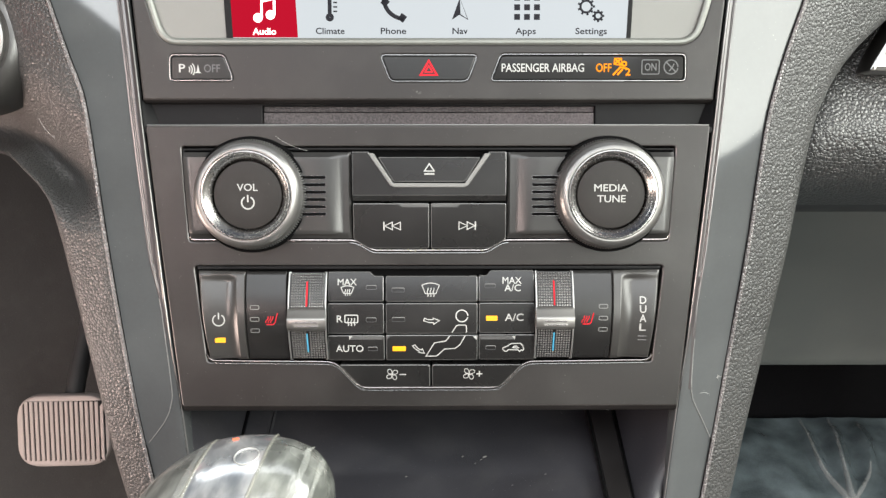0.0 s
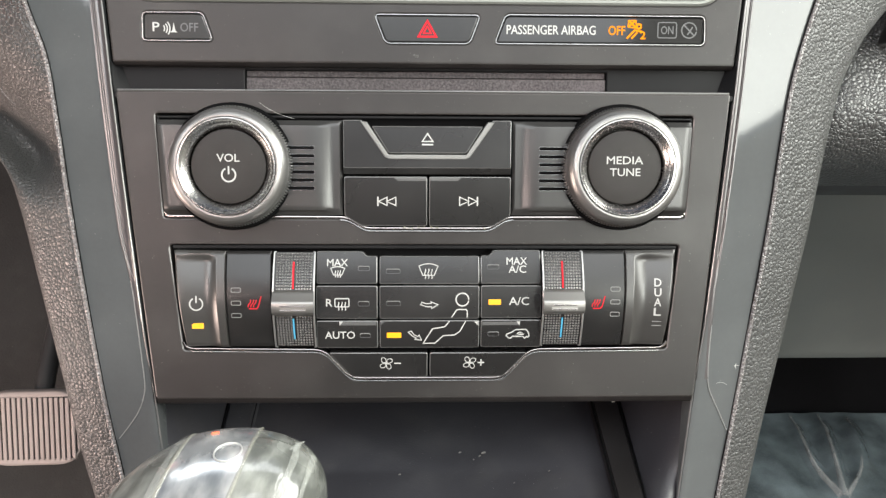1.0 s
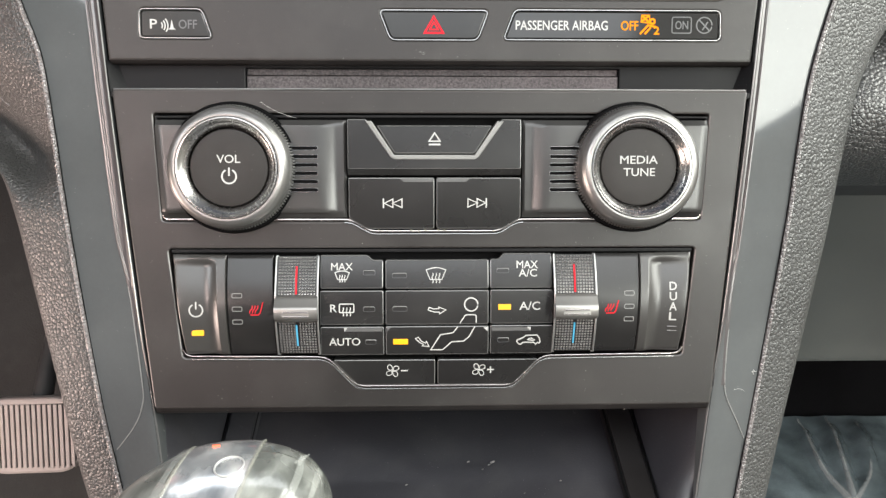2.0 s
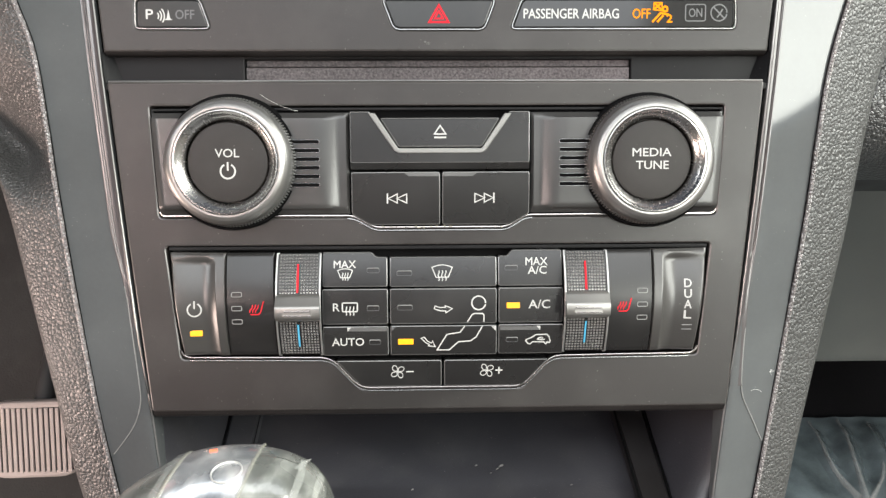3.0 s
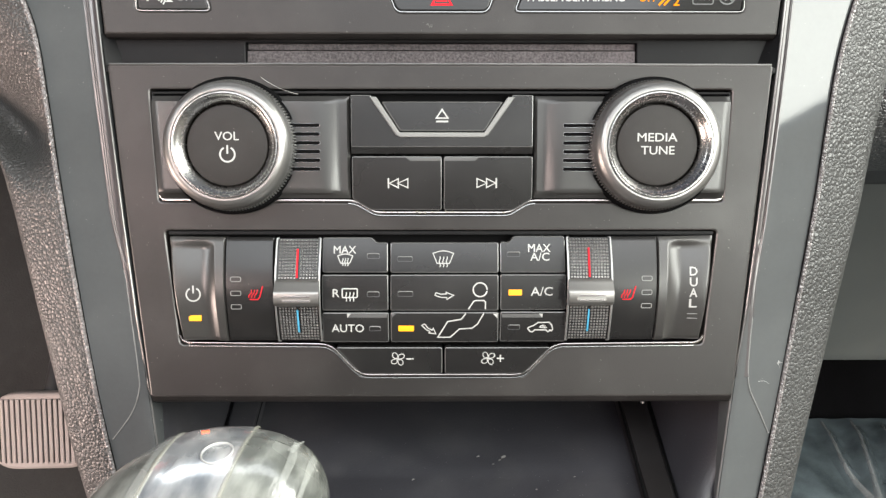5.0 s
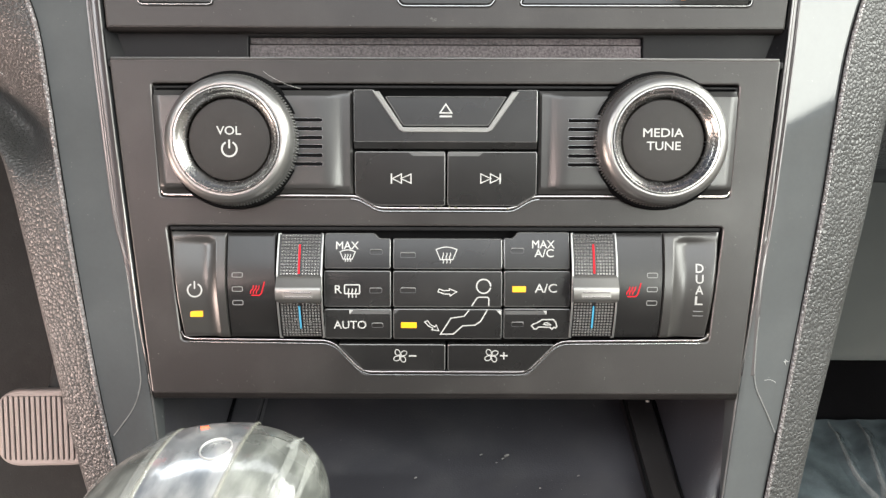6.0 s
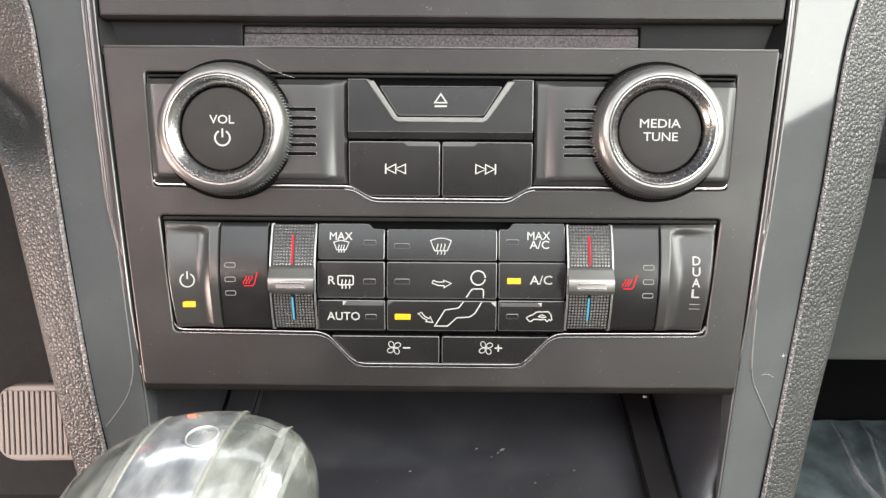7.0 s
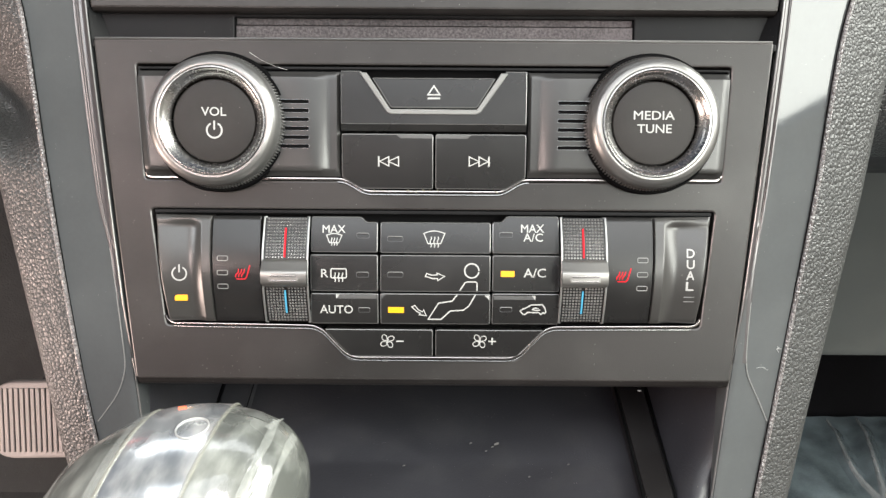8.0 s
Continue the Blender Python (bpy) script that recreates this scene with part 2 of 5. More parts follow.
def wrap_mat(name, dark, pale, rough, metal, low, high, relief):
    """Stretched clear film over a surface: milky streaks that run over the knob, glossy and creased."""
    m = mat(name, dark, rough, metal=metal, coat=0.8, wear=0.2)
    n, l = m.node_tree.nodes, m.node_tree.links
    b = n["Principled BSDF"]
    co = n.new("ShaderNodeTexCoord").outputs["Object"]
    over = n.new("ShaderNodeVectorMath")
    over.operation = "DOT_PRODUCT"
    over.inputs[1].default_value = (1, 0, -0.34)
    l.new(co, over.inputs[0])
    sep, com = n.new("ShaderNodeSeparateXYZ"), n.new("ShaderNodeCombineXYZ")
    l.new(co, sep.inputs[0])
    l.new(over.outputs["Value"], com.inputs[0])
    for k in (1, 2):
        slow = n.new("ShaderNodeMath")
        slow.operation = "MULTIPLY"
        slow.inputs[1].default_value = 0.5
        l.new(sep.outputs[k], slow.inputs[0])
        l.new(slow.outputs[0], com.inputs[k])
    tex = n.new("ShaderNodeTexNoise")
    tex.inputs["Scale"].default_value, tex.inputs["Detail"].default_value = 130.0, 6.0
    l.new(com.outputs[0], tex.inputs["Vector"])
    ramp = n.new("ShaderNodeMapRange")
    ramp.interpolation_type = "SMOOTHSTEP"
    ramp.inputs["From Min"].default_value, ramp.inputs["From Max"].default_value = low, high
    l.new(tex.outputs[0], ramp.inputs["Value"])
    mix = n.new("ShaderNodeMix")
    mix.data_type = "RGBA"
    mix.inputs[6].default_value, mix.inputs[7].default_value = (*dark, 1), (*pale, 1)
    l.new(ramp.outputs[0], mix.inputs[0])
    l.new(mix.outputs[2], b.inputs["Base Color"])
    bump = n.new("ShaderNodeBump")
    bump.inputs["Strength"].default_value, bump.inputs["Distance"].default_value = relief, 0.0025
    l.new(tex.outputs[0], bump.inputs["Height"])
    l.new(bump.outputs[0], b.inputs["Normal"])
    l.new(bump.outputs[0], b.inputs["Coat Normal"])
    return m


M["hide"] = wrap_mat("film_wrapped_grey_leather", (0.065, 0.068, 0.062), (0.19, 0.195, 0.178), 0.27, 0.0, 0.38, 0.74, 0.22)
M["insert"] = wrap_mat("film_wrapped_silver_insert", (0.20, 0.212, 0.226), (0.60, 0.60, 0.59), 0.22, 0.65, 0.34, 0.74, 0.10)

# ---- shapes (millimetres in the console's frame: x right, d out of the panel, z up) ----
ORIGIN, TILT = {}, {}


def vec(x, d, z):
    return Vector((x * 0.001, -d * 0.001, z * 0.001))


def thing(name, at, label, category, group="", kind=""):
    ob = new(name)
    ob.empty_display_size = 0.01
    ob.matrix_world = CONSOLE @ Matrix.Translation(vec(*at))
    ORIGIN[ob.name] = vec(*at)
    return tagged(ob, label, category, group, kind)


def shade(me, flat):
    """Smooth curved faces; flat fronts keep clean edges."""
    if flat:
        return
    for p in me.polygons:
        p.use_smooth = True
    me.set_sharp_from_angle(angle=radians(38))
    level = {}
    for p in me.polygons:
        ys = [me.vertices[i].co.y for i in p.vertices]
        if max(ys) - min(ys) < 1e-6 or len(ys) > 6:
            for k in p.edge_keys:
                level[k] = level.get(k, 0) + 1
    sharp = me.attributes.get("sharp_edge") or me.attributes.new("sharp_edge", "BOOLEAN", "EDGE")
    slots = {}
    for p in me.polygons:
        for k in p.edge_keys:
            slots.setdefault(k, set()).add(p.material_index)
    for e in me.edges:
        if level.get(e.key, 0) == 1 or len(slots.get(e.key, ())) > 1:
            sharp.data[e.index].value = True


def part(name, bm, material, parent, label="", flat=False, edge=None):
    """Links a bmesh as one mesh under a thing or a part."""
    origin = ORIGIN[parent.name]
    if parent.name in TILT:
        middle, radius = TILT[parent.name]
        for v in bm.verts:
            v.co.y += 0.0005 * (v.co.z * 1000 - middle) ** 2 / radius
    bmesh.ops.translate(bm, verts=bm.verts, vec=-origin)
    bmesh.ops.recalc_face_normals(bm, faces=bm.faces)
    me = bpy.data.meshes.new(name)
    bm.to_mesh(me)
    bm.free()
    me.materials.append(material)
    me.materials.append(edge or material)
    shade(me, flat)
    ob = new(name, me)
    ob.parent = parent
    ORIGIN[ob.name] = origin
    return tagged(ob, label)


def whole(name, bm, material, at, label, category, group="", kind="", flat=False):
    """A thing of one mesh, with its origin at a place of its own."""
    origin = vec(*at)
    bmesh.ops.translate(bm, verts=bm.verts, vec=-origin)
    bmesh.ops.recalc_face_normals(bm, faces=bm.faces)
    me = bpy.data.meshes.new(name)
    bm.to_mesh(me)
    bm.free()
    me.materials.append(material)
    shade(me, flat)
    ob = new(name, me)
    ob.matrix_world = CONSOLE @ Matrix.Translation(origin)
    ORIGIN[ob.name] = origin
    return tagged(ob, label, category, group, kind)


def area(pts):
    return sum(a[0] * b[1] - b[0] * a[1] for a, b in zip(pts, pts[1:] + pts[:1])) / 2


def ccw(pts):
    pts = [tuple(p) for p in pts]
    return pts if area(pts) > 0 else pts[::-1]


def rounded(pts, r, n=4):
    """The polygon with its corners rounded."""
    pts, out = ccw(pts), []
    for i, p in enumerate(pts):
        p = Vector(p)
        a, b = Vector(pts[i - 1]) - p, Vector(pts[(i + 1) % len(pts)]) - p
        k = min(r, a.length * 0.45, b.length * 0.45)
        s, e = p + a.normalized() * k, p + b.normalized() * k
        for j in range(n + 1):
            t = j / n
            out.append(tuple((1 - t) ** 2 * s + 2 * t * (1 - t) * p + t * t * e))
    return out


def inset(pts, dist):
    """A counterclockwise polygon moved inwards."""
    out = []
    for i, p in enumerate(pts):
        a, b = Vector(p) - Vector(pts[i - 1]), Vector(pts[(i + 1) % len(pts)]) - Vector(p)
        a.normalize(), b.normalize()
        na, nb = Vector((-a.y, a.x)), Vector((-b.y, b.x))
        k = na + nb
        k = k / max(0.35, k.dot(na)) if k.length > 1e-6 else na
        out.append(tuple(Vector(p) + k * dist))
    return out


def loop(bm, pts, d):
    return [bm.verts.new(vec(x, d, z)) for x, z in pts]


def bridge(bm, a, b, slot=0):
    for i in range(len(a)):
        j = (i + 1) % len(a)
        bm.faces.new((a[i], a[j], b[j], b[i])).material_index = slot


def slab(pts, d0, d1, bev=0.4, rnd=0.0, bm=None, n=4):
    """A plate of that outline from d0 up to d1, its front edge eased."""
    bm = bm or bmesh.new()
    pts = rounded(pts, rnd, n) if rnd else ccw(pts)
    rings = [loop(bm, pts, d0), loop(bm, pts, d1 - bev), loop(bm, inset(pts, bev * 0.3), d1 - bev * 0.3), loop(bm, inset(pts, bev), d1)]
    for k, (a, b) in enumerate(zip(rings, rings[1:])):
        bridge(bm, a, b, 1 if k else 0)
    bm.faces.new(rings[-1])
    bm.faces.new(rings[0][::-1])
    return bm


def box(x0, x1, d0, d1, z0, z1, bev=0.4, bm=None):
    return slab([(x0, z0), (x1, z0), (x1, z1), (x0, z1)], d0, d1, bev, bm=bm)


def plate(outer, holes, d_back, d_front, bev=0.6):
    """A plate with openings that go through it, all front edges eased."""
    bm = bmesh.new()
    front = []
    outer = ccw(outer)
    for k, pts in enumerate([outer] + [ccw(h) for h in holes]):
        s = 1 if k == 0 else -1
        rings = [loop(bm, pts, d_back), loop(bm, pts, d_front - bev), loop(bm, inset(pts, s * bev * 0.3), d_front - bev * 0.3), loop(bm, inset(pts, s * bev), d_front)]
        for j, (a, b) in enumerate(zip(rings, rings[1:])):
            bridge(bm, a, b, 1 if j == 2 else 0)
        last = rings[-1]
        front += [bm.edges.get((last[i], last[i - 1])) for i in range(len(last))]
    bmesh.ops.triangle_fill(bm, use_beauty=True, edges=front)
    return bm


def sweep(path, radius, squash=1.0, sides=8, closed=False, bm=None, lift=0.0):
    """A bead along a path of (x, d, z)."""
    bm = bm or bmesh.new()
    pts = [vec(*p) for p in path]
    rings = []
    for i, p in enumerate(pts):
        a = pts[i - 1] if (i or closed) else p
        b = pts[(i + 1) % len(pts)] if (i < len(pts) - 1 or closed) else p
        t = (b - a).normalized()
        out = Vector((0, -1, 0))
        if abs(t.dot(out)) > 0.95:
            out = Vector((0, 0, 1))
        side = t.cross(out).normalized()
        out = side.cross(t).normalized()
        rings.append([bm.verts.new(p + radius * 0.001 * (math.cos(q) * side + math.sin(q) * squash * out)) for q in (2 * math.pi * k / sides for k in range(sides))])
    for a, b in zip(rings, rings[1:] + rings[:1] if closed else rings[1:]):
        bridge(bm, a, b)
    if not closed:
        bm.faces.new(rings[0][::-1])
        bm.faces.new(rings[-1])
    return bm


def stroke(paths, width, d, closed=False, thick=0.06, bm=None):
    """Printed lines: flat ribbons of that width on the plane d."""
    bm = bm or bmesh.new()
    for path in paths:
        pts = [Vector(p) for p in path]
        left, right = [], []
        for i, p in enumerate(pts):
            a = pts[i - 1] if (i or closed) else None
            b = pts[(i + 1) % len(pts)] if (i < len(pts) - 1 or closed) else None
            t1 = (p - a).normalized() if a is not None else None
            t2 = (b - p).normalized() if b is not None else None
            t1, t2 = t1 or t2, t2 or t1
            n1, n2 = Vector((-t1.y, t1.x)), Vector((-t2.y, t2.x))
            k = n1 + n2
            k = k / max(0.5, k.dot(n1)) if k.length > 1e-6 else n1
            left.append(p + k * width / 2), right.append(p - k * width / 2)
        rows = [[bm.verts.new(vec(q.x, dd, q.y)) for q in line] for line in (left, right) for dd in (d, d - thick)]
        m = len(pts)
        for i in range(m if closed else m - 1):
            j = (i + 1) % m
            bm.faces.new((rows[0][i], rows[0][j], rows[2][j], rows[2][i]))
            bm.faces.new((rows[0][i], rows[1][i], rows[1][j], rows[0][j]))
            bm.faces.new((rows[2][i], rows[2][j], rows[3][j], rows[3][i]))
    return bm


def arc(cx, cz, r, a0, a1, n=16, rz=None):
    return [(cx + r * math.cos(radians(a0 + (a1 - a0) * i / n)), cz + (rz or r) * math.sin(radians(a0 + (a1 - a0) * i / n))) for i in range(n + 1)]


def words(text, cx, cz, d, height, width=None, bold=0.0, bm=None):
    """Lettering centred at (cx, cz), with capitals of that height, fitted to that width."""
    cu = bpy.data.curves.new("words", "FONT")
    cu.body, cu.size, cu.extrude, cu.resolution_u = text, 1.0, 0.0, 3
    ob = bpy.data.objects.new("words", cu)
    scene.collection.objects.link(ob)
    me = bpy.data.meshes.new_from_object(ob.evaluated_get(bpy.context.evaluated_depsgraph_get()))
    bpy.data.objects.remove(ob)
    bpy.data.curves.remove(cu)
    bm = bm or bmesh.new()
    old = set(bm.verts)
    bm.from_mesh(me)
    bpy.data.meshes.remove(me)
    mine = [v for v in bm.verts if v not in old]
    xs, ys = [v.co.x for v in mine], [v.co.y for v in mine]
    lines = text.count("\n") + 1
    k = height / 0.7
    kx = width / (max(xs) - min(xs)) if width else k
    mx, my = (max(xs) + min(xs)) / 2, (max(ys) + min(ys)) / 2
    low = any(ch in "gpyqj" for ch in text)
    for v in mine:
        v.co = vec(cx + (v.co.x - mx) * kx, d, cz + ((v.co.y - (0.35 if low and lines == 1 else my)) * k))
    w = (0.014 + bold) * height
    faces = list({f for v in mine for f in v.link_faces})
    for k, (ox, oz) in enumerate(((w, 0.0), (-w, 0.0), (0.0, w), (0.0, -w))):
        copy = bmesh.ops.duplicate(bm, geom=mine + faces)["geom"]
        bmesh.ops.translate(bm, verts=[g for g in copy if isinstance(g, bmesh.types.BMVert)], vec=vec(ox, 0.004 * (k + 1), oz))
    return bm


def patch(quad, nx, nz, fn, d0):
    """A shaped cap over the quad (bl, br, tr, tl): its height is fn(u, v), its skirt goes down to d0."""
    bm = bmesh.new()
    bl, br, tr, tl = [Vector(q) for q in quad]
    grid = []
    for j in range(nz + 1):
        v = j / nz
        row = []
        for i in range(nx + 1):
            u = i / nx
            p = (1 - v) * ((1 - u) * bl + u * br) + v * ((1 - u) * tl + u * tr)
            row.append(bm.verts.new(vec(p.x, fn(u, v), p.y)))
        grid.append(row)
    for j in range(nz):
        for i in range(nx):
            bm.faces.new((grid[j][i], grid[j][i + 1], grid[j + 1][i + 1], grid[j + 1][i]))
    rim = grid[0] + [r[-1] for r in grid[1:]] + grid[-1][-2::-1] + [r[0] for r in grid[-2:0:-1]]
    base = [bm.verts.new(Vector((v.co.x, -d0 * 0.001, v.co.z))) for v in rim]
    bridge(bm, base, rim)
    return bm


def lathe(cx, cz, profile, n=96, ripple=None, bm=None, close=False):
    """A turned form about the axis out of the panel; profile of (radius, d)."""
    bm = bm or bmesh.new()
    rings = []
    for k, (r, d) in enumerate(profile):
        ring = []
        for i in range(n):
            a = 2 * math.pi * i / n
            rr = r + (ripple[k] * (1 if i % 2 else -1) if ripple else 0)
            ring.append(bm.verts.new(vec(cx + rr * math.cos(a), d, cz + rr * math.sin(a))))
        rings.append(ring)
    for a, b in zip(rings, rings[1:]):
        bridge(bm, a, b)
    if close:
        bm.faces.new(rings[-1])
    return bm


def smooth(a, b, x):
    t = min(1, max(0, (x - a) / (b - a)))
    return t * t * (3 - 2 * t)


def along(table, z):
    """The value at z of a table of (z, value), descending or ascending, smoothly."""
    table = sorted(table)
    if z <= table[0][0]:
        return table[0][1] + (z - table[0][0]) * (table[1][1] - table[0][1]) / (table[1][0] - table[0][0])
    for i, ((za, a), (zb, b)) in enumerate(zip(table, table[1:])):
        if z <= zb:
            t = (z - za) / (zb - za)
            sa = (b - table[i - 1][1]) / (zb - table[i - 1][0]) if i else (b - a) / (zb - za)
            sb = (table[i + 2][1] - a) / (table[i + 2][0] - za) if i + 2 < len(table) else (b - a) / (zb - za)
            h = zb - za
            return a * (1 + 2 * t) * (1 - t) ** 2 + sa * h * t * (1 - t) ** 2 + b * t * t * (3 - 2 * t) + sb * h * t * t * (t - 1)
    (za, a), (zb, b) = table[-2:]
    return b + (z - zb) * (b - a) / (zb - za)


def loft(rows, bm=None):
    """A sheet through rows of (x, d, z) of equal length."""
    bm = bm or bmesh.new()
    grid = [[bm.verts.new(vec(*p)) for p in row] for row in rows]
    for a, b in zip(grid, grid[1:]):
        for i in range(len(a) - 1):
            bm.faces.new((a[i], a[i + 1], b[i + 1], b[i]))
    return bm


# ---- the car's cabin (metres, level) ----


def shell(name, bm, material, label, category, kind="structure", flat=True):
    bmesh.ops.recalc_face_normals(bm, faces=bm.faces)
    me = bpy.data.meshes.new(name)
    bm.to_mesh(me)
    bm.free()
    me.materials.append(material)
    if not flat:
        for p in me.polygons:
            p.use_smooth = True
        me.set_sharp_from_angle(angle=radians(38))
    return tagged(new(name, me), label, category, "", kind)


def brick(lo, hi, bm=None):
    bm = bm or bmesh.new()
    bmesh.ops.create_cube(bm, size=1, matrix=Matrix.LocRotScale([(a + b) / 2 for a, b in zip(lo, hi)], None, [b - a for a, b in zip(lo, hi)]))
    return bm


def prism_x(profile, x0, x1, bm=None):
    """A form of constant profile of (y, z) from x0 to x1."""
    bm = bm or bmesh.new()
    a = [bm.verts.new((x0, y, z)) for y, z in profile]
    b = [bm.verts.new((x1, y, z)) for y, z in profile]
    bridge(bm, a, b)
    bm.faces.new(a[::-1])
    bm.faces.new(b)
    return bm


ground = bmesh.new()
bmesh.ops.create_grid(ground, x_segments=1, y_segments=1, size=400, matrix=Matrix.Translation((0, 0, -0.35)))
shell("ground", ground, M["asphalt"], "grey asphalt ground outside the car", "ground")
shell("floor", brick((-0.85, -2.2, -0.04), (0.85, 1.0, 0.0)), M["carpet"], "dark charcoal carpet of the car's floor", "floor")
# toe boards of the two footwells
shell("wall_toe_driver", prism_x([(0.40, 0.0), (0.40, -0.03), (1.0, -0.03), (1.0, 0.62), (0.86, 0.62)], -0.85, -0.155), M["carpet"], "dark carpeted toe board of the driver's footwell", "toe board")
# darker than the driver's side: footwell shade put into the colour
shell("wall_toe_passenger", prism_x([(0.535, 0.0), (0.535, -0.03), (1.0, -0.03), (1.0, 0.62), (0.92, 0.62)], 0.155, 0.85), M["black"], "carpeted toe board of the passenger's footwell, blackened for shade", "toe board")
shell("wall_firewall", brick((-0.85, 0.95, 0.0), (0.85, 1.0, 1.0)), M["shade"], "dark wall ahead of the footwells", "wall")


# unseen sides: the right is pale to bounce light, the left sill blocks it
def side_wall(name, x, s, sill):
    bm = brick((min(x, x + 0.05 * s), -2.2, 0.0), (max(x, x + 0.05 * s), 1.0, sill))
    for y0, y1 in ((-2.2, -2.05), (-1.05, -0.92), (0.42, 1.0)):
        brick((min(x, x + 0.05 * s), y0, sill), (max(x, x + 0.05 * s), y1, 1.32), bm)
    return shell(name, bm, M["shade"] if s < 0 else M["bounce_panel"], "unseen dark door panels and pillars, with a high sill to block light" if s < 0 else "unseen door panels and pillars, made pale to bounce light", "wall")


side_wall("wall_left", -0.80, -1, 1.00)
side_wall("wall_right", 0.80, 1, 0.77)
shell("wall_rear", brick((-0.85, -2.25, 0.0), (0.85, -2.2, 1.32)), M["shade"], "dark rear end of the car's cabin", "wall")
roof = brick((-0.85, -2.25, 1.32), (-0.45, 0.0, 1.37))
brick((0.45, -2.25, 1.32), (0.85, 0.0, 1.37), roof)
brick((-0.45, -0.28, 1.32), (0.45, 0.0, 1.37), roof)
brick((-0.45, -1.37, 1.32), (0.45, -1.25, 1.37), roof)
brick((-0.45, -2.25, 1.32), (0.45, -1.93, 1.37), roof)
shell("ceiling", roof, M["lining"], "grey headlining with a glass roof opening", "ceiling")
shell("wall_dash_top", prism_x([(0.16, 0.80), (0.95, 0.92), (0.95, 0.86), (0.16, 0.74)], -0.80, 0.80), M["shade"], "dark top of the dashboard under the windscreen", "dashboard")
# boxes behind the console that close it off from the footwells
shell("wall_tunnel", prism_x([(0.10, 0.0), (0.95, 0.0), (0.95, 0.80), (0.26, 0.80), (0.12, 0.40), (0.10, 0.38)], -0.150, 0.150), M["shade"], "dark housing of the centre console", "console housing")

# ---- fascia of the centre stack ----
fascia_outline = rounded([(-106.6, -88.2), (107.2, -88.2), (113.4, -20.0), (117.8, 31.8), (-118.2, 31.8), (-113.4, -20.0)], 1.2)
audio_hole = rounded([(-101.2, -16.6), (-31.5, -16.9), (-24.0, -21.2), (24.6, -21.2), (31.5, -16.9), (101.2, -16.6), (103.4, 23.2), (-103.4, 23.2)], 1.2)
climate_hole = rounded([(-95.0, -68.6), (-40.0, -69.2), (-29.5, -80.6), (30.0, -80.6), (40.5, -69.2), (95.4, -68.6), (99.4, -27.0), (-99.4, -27.0)], 1.5)
fascia = thing("console_fascia", (0, -4, -88), "matte black plastic fascia with two recessed control units, lightly dusty", "fascia")
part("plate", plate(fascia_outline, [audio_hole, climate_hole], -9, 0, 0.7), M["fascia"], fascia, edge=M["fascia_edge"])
part("bottom_lip", loft([[(x, d, z) for x in (-106.4, -60, 0, 60, 107.0)] for d, z in ((-0.7, -88.1), (-2.0, -90.2), (-5.0, -91.4), (-30, -91.0), (-30, -80))]), M["fascia"], fascia, "rounded lower edge of the fascia")
part("top_edge", sweep([(-117.6, -0.4, 31.9), (-60, -0.3, 32.0), (0, -0.3, 32.0), (60, -0.3, 32.0), (117.2, -0.4, 31.9)], 0.42), M["satin"], fascia, "thin pale upper edge")

# ledge with the felt-lined slot between the fascia and the switch panel
ledge = thing("slot_ledge", (0, -9, 32), "black recessed ledge with a grey felt-lined disc slot", "ledge")
part("ledge_wall", plate([(-120, 30), (120, 30), (121, 44), (-121, 44)], [rounded([(-70.4, 32.3), (70.4, 32.3), (70.4, 40.2), (-70.4, 40.2)], 0.5)], -16, -5.5, 0.5), M["dark"], ledge)
part("ledge_floor", box(-119, 119, -20, -0.8, 29.0, 31.2, 0.4), M["dark"], ledge)
for s in (-1, 1):
    part("end_wall", loft([[(s * (x0 + (x1 - x0) * q), -5.45 + 4.9 * q, z) for q in (0, 0.5, 1)] for x0, x1, z in ((113.6, 118.8, 31.0), (115.6, 119.3, 37.0), (117.8, 119.8, 42.6))]), M["dark"], ledge, "sloping end of the ledge")
part("felt_lip", box(-70.2, 70.2, -14, -6.2, 32.2, 37.6, 0.8), M["felt"], ledge, "fuzzy grey felt lower lip")
part("felt_lip", box(-70.2, 70.2, -15, -7.4, 37.9, 40.4, 0.5), M["felt"], ledge, "fuzzy grey felt upper lip")

# ---- switch panel under the screen ----
park_hole = rounded([(-107.4, 50.3), (-81.0, 50.3), (-84.6, 60.8), (-107.2, 60.8)], 2.0)
hazard_hole = rounded([(-16.0, 50.0), (16.2, 50.0), (20.3, 60.8), (-20.2, 60.8)], 2.2)
airbag_hole = rounded([(25.6, 50.2), (106.7, 50.2), (106.5, 61.1), (29.8, 61.1)], 2.0)
switches = thing("switch_panel", (0, -6, 42), "matte black plastic panel with three framed switches below the touchscreen", "switch panel")
upper_outline = [(-118.8, 42.3), (118.6, 42.3), (120.4, 62.0), (123.0, 90.0), (127.5, 130.0), (130, 172), (-130, 172), (-127.5, 130.0), (-122.6, 90.0), (-120.4, 62.0)]
screen_hole = rounded([(-110.9, 65.0), (111.2, 65.0), (117.6, 86.0), (121, 120), (123, 165), (-123, 165), (-121, 120), (-117.2, 86.0)], 8.0, 8)
part("plate", plate(upper_outline, [park_hole, hazard_hole, airbag_hole, screen_hole], -10, 0, 0.8), M["fascia"], switches)
part("lower_lip", loft([[(x, d, z) for x in (-118.6, -60, 0, 60, 118.4)] for d, z in ((-0.6, 42.4), (-1.4, 41.6), (-3, 41.2), (-12, 41.6))]), M["fascia"], switches)


